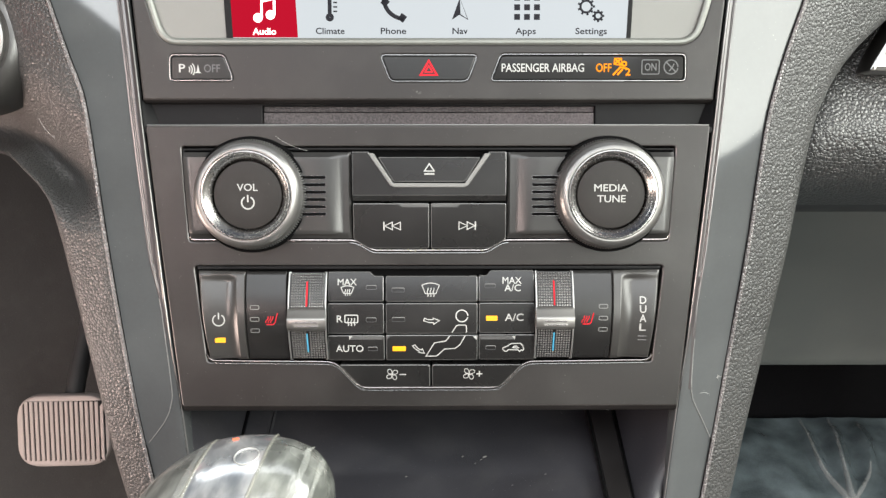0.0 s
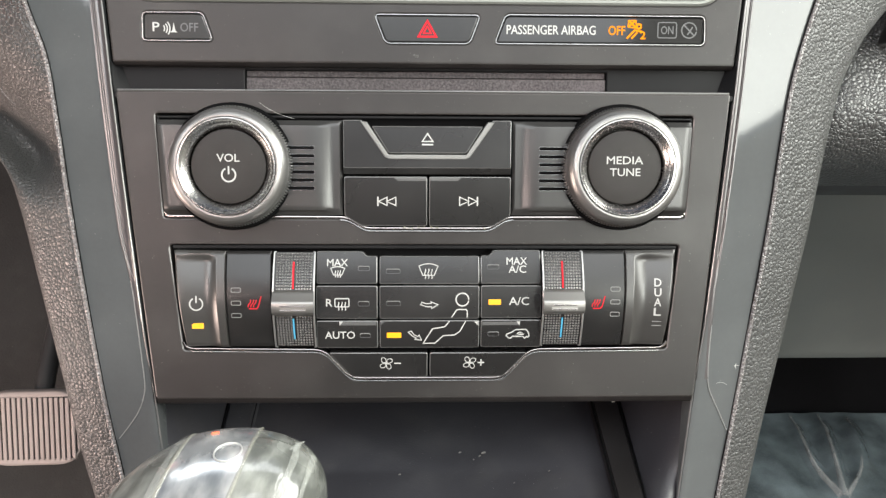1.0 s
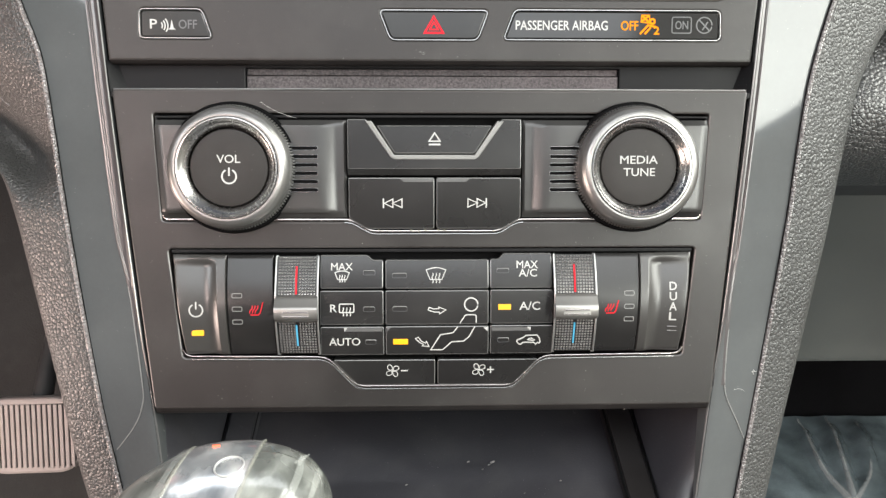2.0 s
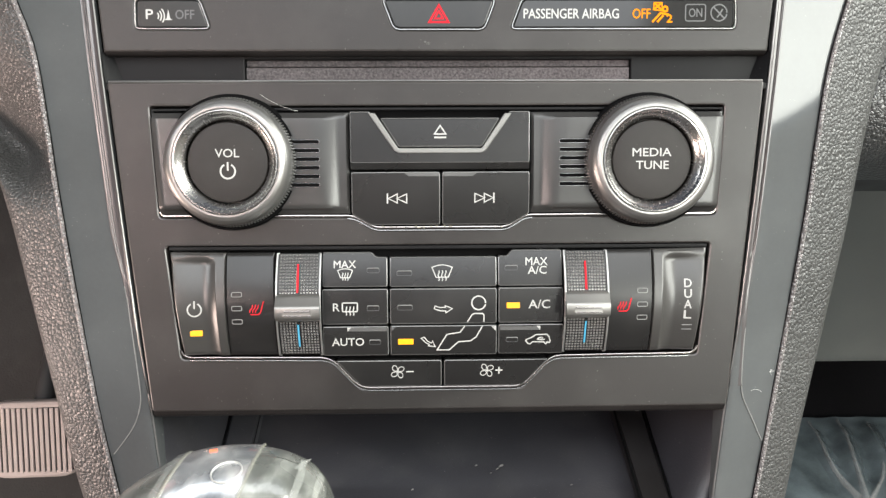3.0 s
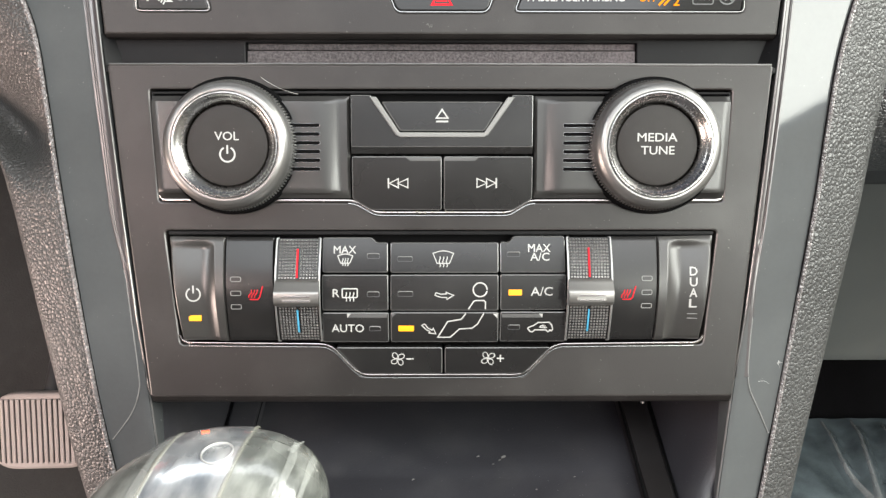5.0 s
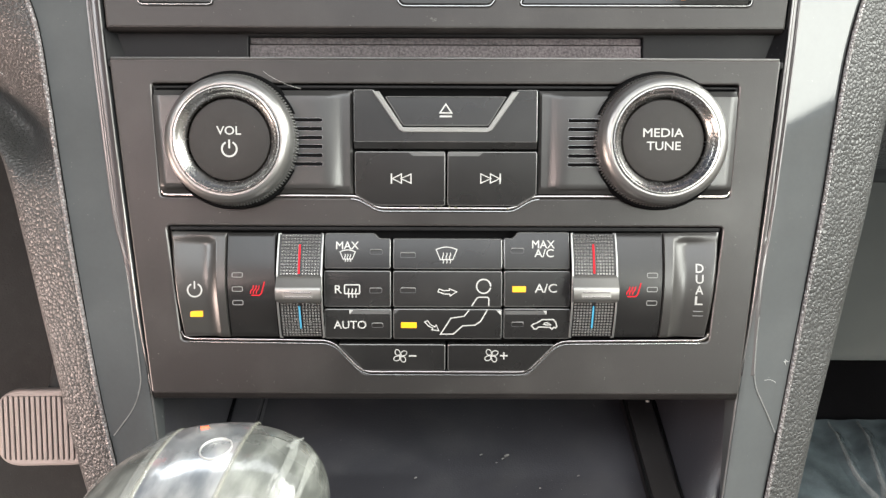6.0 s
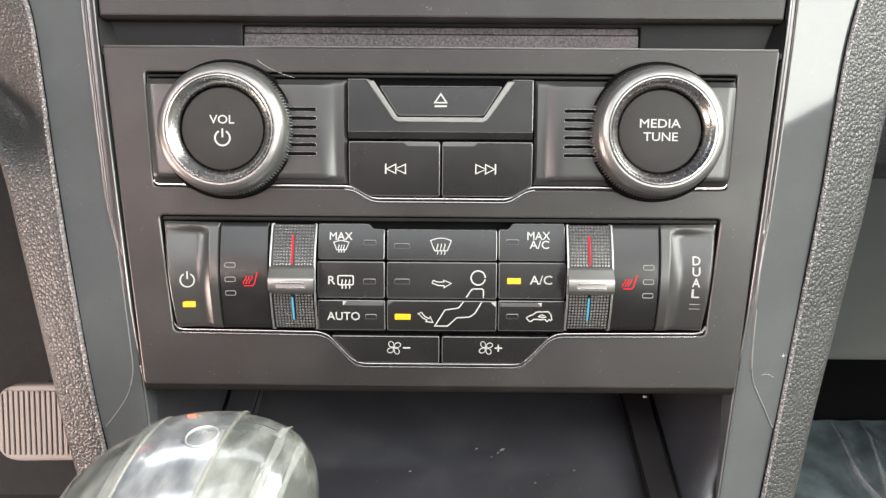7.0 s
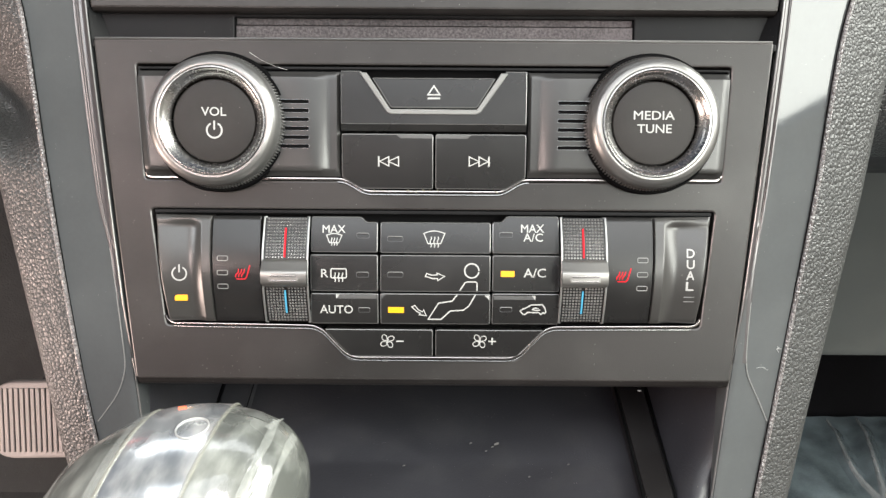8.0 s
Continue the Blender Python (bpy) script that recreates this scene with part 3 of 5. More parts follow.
def framed(hole, name, label, face, sink):
    b = part(name, slab(inset(ccw(hole), 0.45), -8, sink, 0.5), face, switches, label)
    ring = inset(ccw(hole), 0.05)
    # bevel highlight drawn as a silver bead round the opening
    part("rim", sweep([(x, 0.05, z) for x, z in ring], 0.3, closed=True, sides=6), M["gunmetal"], b, "thin silver bead for the highlight on the bevel")
    return b


park = framed(park_hole, "parking_aid_button", "black parking aid button", M["gloss"], -0.2)
bm = words("P", -102.2, 55.4, -0.1, 3.4, 2.5)
for k, r in enumerate((1.6, 2.6, 3.6)):
    stroke([arc(-100.6, 54.8, r, -38, 42, 8)], 0.45, -0.1, bm=bm)
slab([(-97.2, 53.4), (-94.2, 53.4), (-95.0, 54.0), (-95.6, 57.0), (-96.2, 54.0)], -0.2, -0.1, 0.02, bm=bm)
part("lettering", bm, M["white"], park, "white parking sensor symbol")
part("lettering", words("OFF", -89.8, 55.3, -0.1, 3.2, 6.6), M["faint"], park, "unlit grey word")
hazard = framed(hazard_hole, "hazard_button", "black hazard warning button", M["gloss"], 0.1)
bm = stroke([[(-3.4, 52.6), (3.4, 52.6), (0, 58.4)]], 0.75, 0.2, closed=True)
stroke([[(-1.5, 53.8), (1.5, 53.8), (0, 56.4)]], 0.55, 0.2, closed=True, bm=bm)
part("symbol", bm, M["red"], hazard, "red double triangle")
airbag = framed(airbag_hole, "airbag_indicator", "glossy black airbag indicator window", M["glass"], -0.4)
part("lettering", words("PASSENGER AIRBAG", 47.4, 55.6, -0.3, 3.4, 34.2), M["white"], airbag, "white lettering")
part("lettering", words("OFF", 72.7, 55.6, -0.3, 3.4, 6.4), M["amber_text"], airbag, "lit amber word")
bm = stroke([[(77.0, 57.0), (80.2, 56.6), (80.0, 59.4), (77.2, 59.4)]], 0.45, -0.3, closed=True)
stroke([[(77.0, 57.0), (80.0, 59.4)], [(77.2, 59.4), (80.2, 56.6)], [(76.6, 52.6), (79.6, 55.8), (82.6, 55.2)], [(78.4, 52.6), (80.6, 55.0)], arc(81.2, 57.2, 0.9, 0, 360, 8)], 0.7, -0.3, bm=bm)
words("2", 82.8, 53.9, -0.3, 2.8, 2.0, 0.02, bm)
part("symbol", bm, M["amber_text"], airbag, "lit amber seat and belt symbol")
bm = stroke([rounded([(88.6, 53.0), (95.8, 53.0), (95.8, 58.8), (88.6, 58.8)], 0.8)], 0.4, -0.3, closed=True)
words("ON", 92.2, 55.9, -0.3, 3.0, 4.8, bm=bm)
stroke([arc(100.7, 55.9, 2.9, 0, 350, 20)], 0.45, -0.3, bm=bm)
stroke([[(98.7, 57.9), (102.7, 53.9)], [(100.0, 54.2), (101.0, 55.4), (102.0, 57.2)]], 0.5, -0.3, bm=bm)
part("symbol", bm, M["faint"], airbag, "unlit grey word and symbol")

# ---- touchscreen ----
screen = thing("touchscreen", (0, -6, 66), "touchscreen with a lit menu bar in a silver frame", "touchscreen")
ring = inset(ccw(screen_hole), 1.2)
part("bezel", sweep([(x, -0.6, z) for x, z in ring], 1.5, 0.7, closed=True, sides=10), M["bezel"], screen, "satin silver bezel")
part("border", slab(inset(ccw(screen_hole), 2.2), -9, -1.6, 0.3), M["screen_edge"], screen, "pale silver border")
display = part("display", slab([(-81.2, 67.9), (82.3, 67.9), (86.5, 164), (-85.5, 164)], -2, -1.4, 0.05), M["lcd"], screen, "lit white menu display")
part("menu_tile", slab([(-81.0, 68.1), (-54.2, 68.1), (-55.4, 92), (-84.0, 92)], -1.5, -1.3, 0.02), M["lcd_red"], display, "lit red menu tile")
part("edge_strip", slab([(82.0, 67.6), (83.8, 67.6), (87.8, 164), (86, 164)], -2, -1.2, 0.05), M["dark"], display, "black edge of the display")
part("edge_strip", slab([(-81.0, 67.6), (-83.8, 67.6), (-88.2, 164), (-85.4, 164)], -2, -1.2, 0.05), M["dark"], display, "black edge of the display")
part("menu_word", words("Audio", -68.0, 70.5, -1.2, 2.7, 9.6), M["lcd_white"], display, "white menu word")
for text, x, w in (("Climate", -40.8, 11.8), ("Phone", -14.6, 10.4), ("Nav", 13.0, 6.2), ("Apps", 40.2, 8.4), ("Settings", 67.4, 13.0)):
    part("menu_word", words(text, x, 70.7, -1.2, 2.5, w, 0.01), M["lcd_dark"], display, "dark menu word")
bm = lathe(-70.6, 76.0, [(1.9, -1.25), (0.1, -1.2)], 20)
lathe(-65.4, 77.2, [(1.9, -1.25), (0.1, -1.2)], 20, bm=bm)
stroke([[(-69.0, 76.0), (-69.0, 82.6), (-63.8, 83.8), (-63.8, 77.2)]], 0.9, -1.2, bm=bm)
part("menu_icon", bm, M["lcd_white"], display, "white music note")
bm = stroke([[(-40.9, 76.4), (-40.9, 86.0)]], 1.6, -1.2)
lathe(-40.9, 76.2, [(1.7, -1.25), (0.1, -1.2)], 20, bm=bm)
stroke([[(-39.4, z), (-37.8, z)] for z in (78.6, 80.4, 82.2, 84.0)], 0.6, -1.2, bm=bm)
part("menu_icon", bm, M["lcd_dark"], display, "dark thermometer")
bm = stroke([arc(-10.0, 84.2, 8.6, 184, 268, 14)], 1.7, -1.2)
stroke([[(-18.9, 83.2), (-17.0, 81.4)], [(-12.0, 76.8), (-9.8, 75.2)]], 3.0, -1.2, bm=bm)
part("menu_icon", bm, M["lcd_dark"], display, "dark telephone receiver")
bm = slab([(12.9, 84.2), (12.9, 77.4), (9.6, 75.2)], -1.3, -1.2, 0.02)
stroke([[(12.9, 84.0), (16.2, 75.4), (12.9, 77.4)]], 0.5, -1.2, closed=True, bm=bm)
part("menu_icon", bm, M["lcd_dark"], display, "dark navigation arrow")
bm = bmesh.new()
for i in range(3):
    for j in range(3):
        slab([(35.4 + 4.1 * i, 75.2 + 3.9 * j), (37.8 + 4.1 * i, 75.2 + 3.9 * j), (37.8 + 4.1 * i, 77.6 + 3.9 * j), (35.4 + 4.1 * i, 77.6 + 3.9 * j)], -1.3, -1.2, 0.02, bm=bm)
part("menu_icon", bm, M["lcd_dark"], display, "dark grid of squares")
bm = stroke([arc(65.2, 80.6, 2.4, 0, 350, 20), arc(70.2, 76.8, 1.5, 0, 350, 16)], 0.9, -1.2)
for cx, cz, r, k in ((65.2, 80.6, 3.3, 9), (70.2, 76.8, 2.2, 8)):
    stroke([[(cx + (r - 0.6) * math.cos(6.283 * i / k), cz + (r - 0.6) * math.sin(6.283 * i / k)), (cx + (r + 0.3) * math.cos(6.283 * i / k), cz + (r + 0.3) * math.sin(6.283 * i / k))] for i in range(k)], 0.9, -1.2, bm=bm)
part("menu_icon", bm, M["lcd_dark"], display, "dark pair of gear wheels")

# ---- audio unit ----
audio = thing("audio_unit", (0, -6, 3), "black audio control unit with buttons and a chrome lower line", "audio controls")
# backing coloured black for the shade inside the recess
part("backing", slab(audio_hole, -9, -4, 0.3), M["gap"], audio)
part("recess_frame", sweep([(-100.9, -0.6, -14), (-102.6, -0.6, 21.9), (-60, -0.6, 22.1), (60, -0.6, 22.1), (102.6, -0.6, 21.9), (100.9, -0.6, -14)], 0.55, 0.8), M["dark"], audio, "thin black inner frame")
low = rounded([(-101.5, 40), (-100.9, -16.2), (-31.2, -16.5), (-23.8, -20.8), (24.4, -20.8), (31.2, -16.5), (100.9, -16.2), (101.5, 40)], 2.4, 5)
low = sorted([p for p in low if p[1] < -14.0], key=lambda p: p[0])
part("chrome_line", sweep([(x, 0.5, z + 0.2) for x, z in low], 0.5, 0.8), M["chrome"], audio, "polished chrome line")
part("chrome_line", sweep([(x, 0.1, z - 0.9) for x, z in low if abs(x) < 98], 0.35, 0.8), M["gunmetal"], audio)


def knob_plate(s):
    def h(u, v):
        u = u if s < 0 else 1 - u
        edge = min(smooth(0, 0.03, u), smooth(0, 0.012, 1 - u), smooth(0, 0.06, v), smooth(0, 0.035, 1 - v))
        slope = min(1, max(0, (0.945 - u) / (0.075 + 0.08 * math.sin(1.5708 * v))))
        raised = (1 - (1 - slope) ** 2) * smooth(0.02, 0.07, v) * smooth(0.02, 0.06, 1 - v)
        return 0.9 + 0.9 * edge + 1.3 * raised + 0.3 * math.sin(math.pi * v)
    a, b, c, d = (-100.4, -15.4), (-32.5, -15.4), (-32.5, 20.7), (-102.4, 20.7)
    quad = (a, b, c, d) if s < 0 else ((32.9, -15.4), (100.6, -15.4), (102.4, 20.7), (32.9, 20.7))
    p = part("knob_plate", patch(quad, 70, 36, h, -4), M["plate"], audio, "charcoal plate with a dished middle")
    for k in range(6):
        z = 10.3 - 3.06 * k
        x0, x1 = sorted((s * 43.0, s * 56.0))
        pill = rounded([(x0, z - 0.58), (x1, z - 0.58), (x1, z + 0.58), (x0, z + 0.58)], 0.55)
        # no slit is cut: black slab for its shade, silver bead for its highlight
        rim = part("slit", slab(pill, 0, 3.47, 0.05), M["gap"], p, "flush black slab that gives the shade of a slit")
        part("slit_edge", sweep([(x, 3.5, zz) for x, zz in inset(ccw(pill), -0.1)], 0.14, 1.0, closed=True, sides=6), M["gunmetal"], p, "thin silver bead for the highlight of the slit's edge")
    return p


knob_plate(-1), knob_plate(1)


def key(name, pts, d, parent, label="", rnd=0.8, bev=0.35, material="button", middle=-50.0, radius=90.0):
    """A key whose front follows the bulge of its unit."""
    zs = [p[1] for p in pts]
    bm = slab(pts, -4, d, bev, rnd)
    for k in range(1, 8):
        z = min(zs) + (max(zs) - min(zs)) * k / 8
        bmesh.ops.bisect_plane(bm, geom=bm.verts[:] + bm.edges[:] + bm.faces[:], plane_co=(0, 0, z * 0.001), plane_no=(0, 0, 1))
    for v in bm.verts:
        if v.co.y < 0.002:
            v.co.y += 0.0005 * (v.co.z * 1000 - middle) ** 2 / radius
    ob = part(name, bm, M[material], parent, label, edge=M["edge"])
    TILT[ob.name] = (middle, radius)
    return ob


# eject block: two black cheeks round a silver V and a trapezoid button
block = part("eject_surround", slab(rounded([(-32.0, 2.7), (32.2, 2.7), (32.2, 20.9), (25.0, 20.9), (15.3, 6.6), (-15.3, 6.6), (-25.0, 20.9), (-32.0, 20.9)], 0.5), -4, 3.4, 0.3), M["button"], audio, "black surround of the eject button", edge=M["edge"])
part("lower_chamfer", loft([[(x, d, z) for x in (-32.0, -31.6, 31.8, 32.2)] for d, z in ((3.2, 2.9), (3.1, 2.6), (2.2, 0.5), (1.6, 0.2), (-4, 0.2))]), M["button"], block, "bevelled lower edge")
part("silver_trim", plate([(-25.6, 20.4), (-16.2, 6.9), (-14.6, 6.1), (14.8, 6.1), (16.4, 6.9), (25.8, 20.2), (23.2, 20.2), (15.0, 7.9), (-14.8, 7.9), (-23.0, 20.2)], [], 0, 3.9, 0.35), M["silver_paint"], block, "silver painted V-shaped trim")
eject = key("eject_button", [(-21.4, 18.7), (21.7, 18.7), (15.2, 8.3), (-14.8, 8.3)], 3.2, audio, "black eject button", 1.0, 0.5, middle=3.0, radius=500.0)
bm = stroke([[(-1.9, 12.9), (2.2, 12.9), (0.15, 15.9)]], 0.5, 3.26, closed=True)
stroke([[(-2.0, 11.7), (2.3, 11.7)]], 0.6, 3.26, bm=bm)
part("symbol", bm, M["white"], eject, "white eject symbol")
back = key("seek_button", [(-31.8, -0.5), (0.05, -0.5), (0.05, -19.6), (-25.0, -19.6), (-31.8, -15.6)], 3.3, audio, "black seek back button", 0.9, middle=3.0, radius=160.0)
fore = key("seek_button", [(0.75, -0.5), (32.3, -0.5), (32.3, -15.6), (25.4, -19.6), (0.75, -19.6)], 3.3, audio, "black seek forward button", 0.9, middle=3.0, radius=160.0)
part("bevel_strip", slab([(-12.9, -0.8), (-0.2, -0.8), (-0.2, -2.1), (-11.2, -2.1)], 3, 3.42, 0.1), M["strip"], back, "pale bevelled strip")
part("bevel_strip", slab([(1.0, -0.8), (13.3, -0.8), (11.8, -2.1), (1.0, -2.1)], 3, 3.42, 0.1), M["strip"], fore, "pale bevelled strip")
tri = [[(-15.6, -10.0), (-12.0, -8.4), (-12.0, -11.6)], [(-18.6, -10.0), (-15.4, -8.4), (-15.4, -11.6)]]
bm = stroke(tri, 0.4, 3.37, closed=True)
stroke([[(-18.9, -8.2), (-18.9, -11.8)]], 0.55, 3.37, bm=bm)
part("symbol", bm, M["white"], back, "white previous track symbol")
bm = stroke([[(0.55 - x, z + 0.1) for x, z in t] for t in tri], 0.4, 3.37, closed=True)
stroke([[(19.4, -8.1), (19.4, -11.7)]], 0.55, 3.37, bm=bm)
part("symbol", bm, M["white"], fore, "white next track symbol")


def rotary_knob(cx, cz, label):
    k = thing("rotary_knob", (cx, 0, cz), label, "rotary knob", "rotary knobs of the audio unit")
    # added ring: the dark shade at the knob's foot, as a black part
    part("collar", lathe(cx, cz, [(24.4, -3), (24.2, 2.6), (23.7, 3.3), (20, 3.3)], 96), M["gap"], k, "black ring added for the shade round the knob")
    grip = part("grip", lathe(cx, cz, [(22.2, 5.9), (22.1, 8.4), (21.8, 10.0), (21.3, 11.2), (20.8, 11.7)], 128), M["knob_satin"], k, "satin grey grip")
    bm = lathe(cx, cz, [(21.0, 0.4), (22.5, 1.2), (22.1, 6.0)], 128)
    for i in range(128):
        a0, a1 = 2 * math.pi * i / 128, 2 * math.pi * (i + 0.6) / 128
        am, c = (a0 + a1) / 2, []
        for d, r in ((1.2, 22.6), (1.7, 23.3), (5.6, 22.75), (6.3, 22.2)):
            c.append([bm.verts.new(vec(cx + q * math.cos(t), d, cz + q * math.sin(t))) for t, q in ((a0, r - 0.5), (am - 0.007, r), (am + 0.007, r), (a1, r - 0.5))])
        for p, q in zip(c, c[1:]):
            for j in range(3):
                bm.faces.new((p[j], p[j + 1], q[j + 1], q[j]))
    part("knurling", bm, M["knurl"], grip, "fine grey teeth", flat=True)
    part("ring", lathe(cx, cz, [(20.9, 11.5), (20.6, 12.0), (19.9, 12.5), (19.0, 12.8), (18.4, 12.8), (18.15, 12.3)], 128), M["knob_satin"], k, "satin silver outer ring")
    part("ring", lathe(cx, cz, [(18.15, 12.2), (18.0, 12.75), (17.6, 12.8), (17.1, 12.4), (16.8, 11.8), (16.5, 11.6), (15.7, 10.7), (15.0, 9.9), (14.6, 9.2), (14.45, 6.5)], 128), M["knob_chrome"], k, "polished chrome inner ring")
    cap = part("cap", lathe(cx, cz, [(14.2, 5), (14.1, 8.0), (13.8, 8.4), (13.2, 8.55), (8, 8.7), (0.05, 8.75)], 96), M["cap"], k, "black push cap")
    return k, cap


vol, cap = rotary_knob(-74.2, 3.1, "volume knob with a chrome ring and black cap")
bm = words("VOL", -74.3, 6.3, 8.82, 2.9, 8.4)
stroke([arc(-74.2, 0.0, 2.55, 118, 422, 20), [(-74.2, 0.2), (-74.2, 3.2)]], 0.6, 8.82, bm=bm)
part("lettering", bm, M["white"], cap, "white word and power symbol")
tune, cap = rotary_knob(74.9, 3.3, "tuning knob with a chrome ring and black cap")
bm = words("MEDIA", 74.8, 6.0, 8.82, 2.9, 13.8)
words("TUNE", 75.0, 1.5, 8.82, 2.9, 11.6, 0.0, bm)
part("lettering", bm, M["white"], cap, "white words")

# ---- climate unit ----
climate = thing("climate_unit", (0, -6, -48), "black climate controls with two temperature wheels and a chrome line", "climate controls")
# recess shade again comes from the black colour
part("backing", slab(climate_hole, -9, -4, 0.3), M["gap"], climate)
low = rounded([(-99, -20), (-95.0, -68.2), (-40.6, -68.8), (-29.8, -80.2), (30.2, -80.2), (41.0, -68.8), (95.2, -68.2), (99, -20)], 4.0, 6)
low = sorted([p for p in low if p[1] < -64.8], key=lambda p: p[0])
part("chrome_line", sweep([(x, 0.7, z + 0.3) for x, z in low], 0.5, 0.8), M["chrome"], climate, "polished chrome line")
part("chrome_line", sweep([(x, 0.1, z - 0.9) for x, z in low if abs(x) < 93], 0.3, 0.8), M["gunmetal"], climate)
part("top_line", box(-98.5, 98.5, -4, -0.6, -28.6, -27.3, 0.3), M["dark"], climate)


def bulge(v, base, amount):
    return base + amount * math.sin(math.pi * v)


def drape(bm, fn, lift=0.06):
    """Lays printed shapes onto a surface whose height is fn(x, z)."""
    top = min(v.co.y for v in bm.verts)
    for v in bm.verts:
        v.co.y = -(fn(v.co.x * 1000, v.co.z * 1000) + lift) * 0.001 + (v.co.y - top)
    return bm


def end_height(s, x=None, z=None):
    def h(u, v):
        u = u if s < 0 else 1 - u
        fall = min(1, max(0, (0.82 - u) / 0.30))
        lip = (1 - (1 - fall) ** 2) * smooth(0.965, 0.90, v)
        edge = min(smooth(0, 0.03, u), smooth(0, 0.02, 1 - u), smooth(0, 0.02, v), smooth(0, 0.02, 1 - v))
        return bulge(v, 1.5, 3.5) + 0.7 * edge - 2.0 * lip * (0.35 + 0.65 * smooth(-0.05, 0.85, u))
    if x is None:
        return h
    v = (z - (0.3 if s > 0 else 0) + 66.9) / 37.7
    a, b = 93.6 + 3.7 * v, 76.9 + 0.6 * v
    u = (a - abs(x)) / (a - b)
    return h(u if s < 0 else 1 - u, v)


def end_key(s):
    """The sculpted key at the unit's end."""
    h = end_height(s)
    quad = ((-93.6, -66.9), (-76.9, -66.9), (-77.5, -29.4), (-97.3, -29.0))
    if s > 0:
        quad = [(-p[0], p[1] + 0.3) for p in (quad[1], quad[0], quad[3], quad[2])]
    return part("end_key", patch(quad, 50, 40, h, -4), M["end"], climate, "black sculpted end key")


def lamp(x, z, w, h, height, parent, lit=False, line=0.15):
    """A small window lying on a surface of the given height: lit, or a thin outline."""
    pts = [(x - w / 2, z - h / 2), (x + w / 2, z - h / 2), (x + w / 2, z + h / 2), (x - w / 2, z + h / 2)]
    if lit:
        d = height(x, z)
        return part("indicator", slab(pts, d - 0.5, d + 0.12, 0.1, 0.25), M["amber"], parent, "lit amber indicator")
    return part("indicator_rim", sweep([(a, height(a, b) + 0.03, b) for a, b in rounded(pts, 0.5, 3)], line, 0.9, closed=True, sides=6), M["rim"], parent, "thin pale rim of an unlit indicator")


power = end_key(-1)
part("symbol", drape(stroke([arc(-88.7, -49.6, 2.4, 118, 422, 20), [(-88.7, -49.2), (-88.7, -46.4)]], 0.5, 3.75), lambda x, z: end_height(-1, x, z)), M["white"], power, "white power symbol")
lamp(-88.5, -58.3, 4.4, 2.1, lambda x, z: end_height(-1, x, z) + 0.25, power, True)
dual = end_key(1)
bm = bmesh.new()
for k, ch in enumerate("DUAL"):
    words(ch, 90.2, -41.3 - 3.85 * k, 3.75, 3.1, 2.6, 0.01, bm)
part("lettering", drape(bm, lambda x, z: end_height(1, x, z)), M["white"], dual, "white word running downwards")
for z in (-56.8, -58.5):
    part("indicator_rim", sweep([(90.2 + 1.75 * q, end_height(1, 90.2 + 1.75 * q, z) + 0.05, z) for q in (-1, -0.5, 0, 0.5, 1)], 0.17, 0.9, sides=6), M["rim"], dual, "thin pale rim of an unlit indicator")


def seat_key(s):
    quad = ((-76.6, -66.8), (-59.3, -66.8), (-60.0, -29.4), (-77.2, -29.4))
    quad = quad if s < 0 else [(-p[0], p[1] + 0.3) for p in (quad[1], quad[0], quad[3], quad[2])]

    def h(u, v):
        edge = min(smooth(0, 0.02, u), smooth(0, 0.02, 1 - u), smooth(0, 0.02, v), smooth(0, 0.02, 1 - v))
        return bulge(v, 1.4, 3.7) + 0.6 * edge
    k = part("seat_heater_key", patch(quad, 50, 40, h, -4), M["button"], climate, "black seat heater key")
    for z in (-44.0, -49.0, -53.9):
        lamp(s * 73.2, z + (0.3 if s > 0 else 0), 3.6, 1.6, lambda a, b: 2.03 + 3.7 * math.sin(math.pi * (b - (0.3 if s > 0 else 0) + 66.8) / 37.4), k)
    x = s * 66.3 + (0.2 if s > 0 else 0)
    bm = stroke([[(x + 2.7, -46.4), (x + 1.6, -50.4), (x + 0.9, -51.2), (x - 2.0, -51.2)]], 0.42, 5.76)
    for i in range(3):
        stroke([[(x - 2.3 + 1.0 * i, -50.6), (x - 2.2 + 1.05 * i, -49.7), (x - 1.4 + 1.0 * i, -48.9), (x - 1.2 + 1.05 * i, -47.7)]], 0.36, 5.76, bm=bm)
    part("symbol", bm, M["red"], k, "red heated seat symbol")


seat_key(-1), seat_key(1)


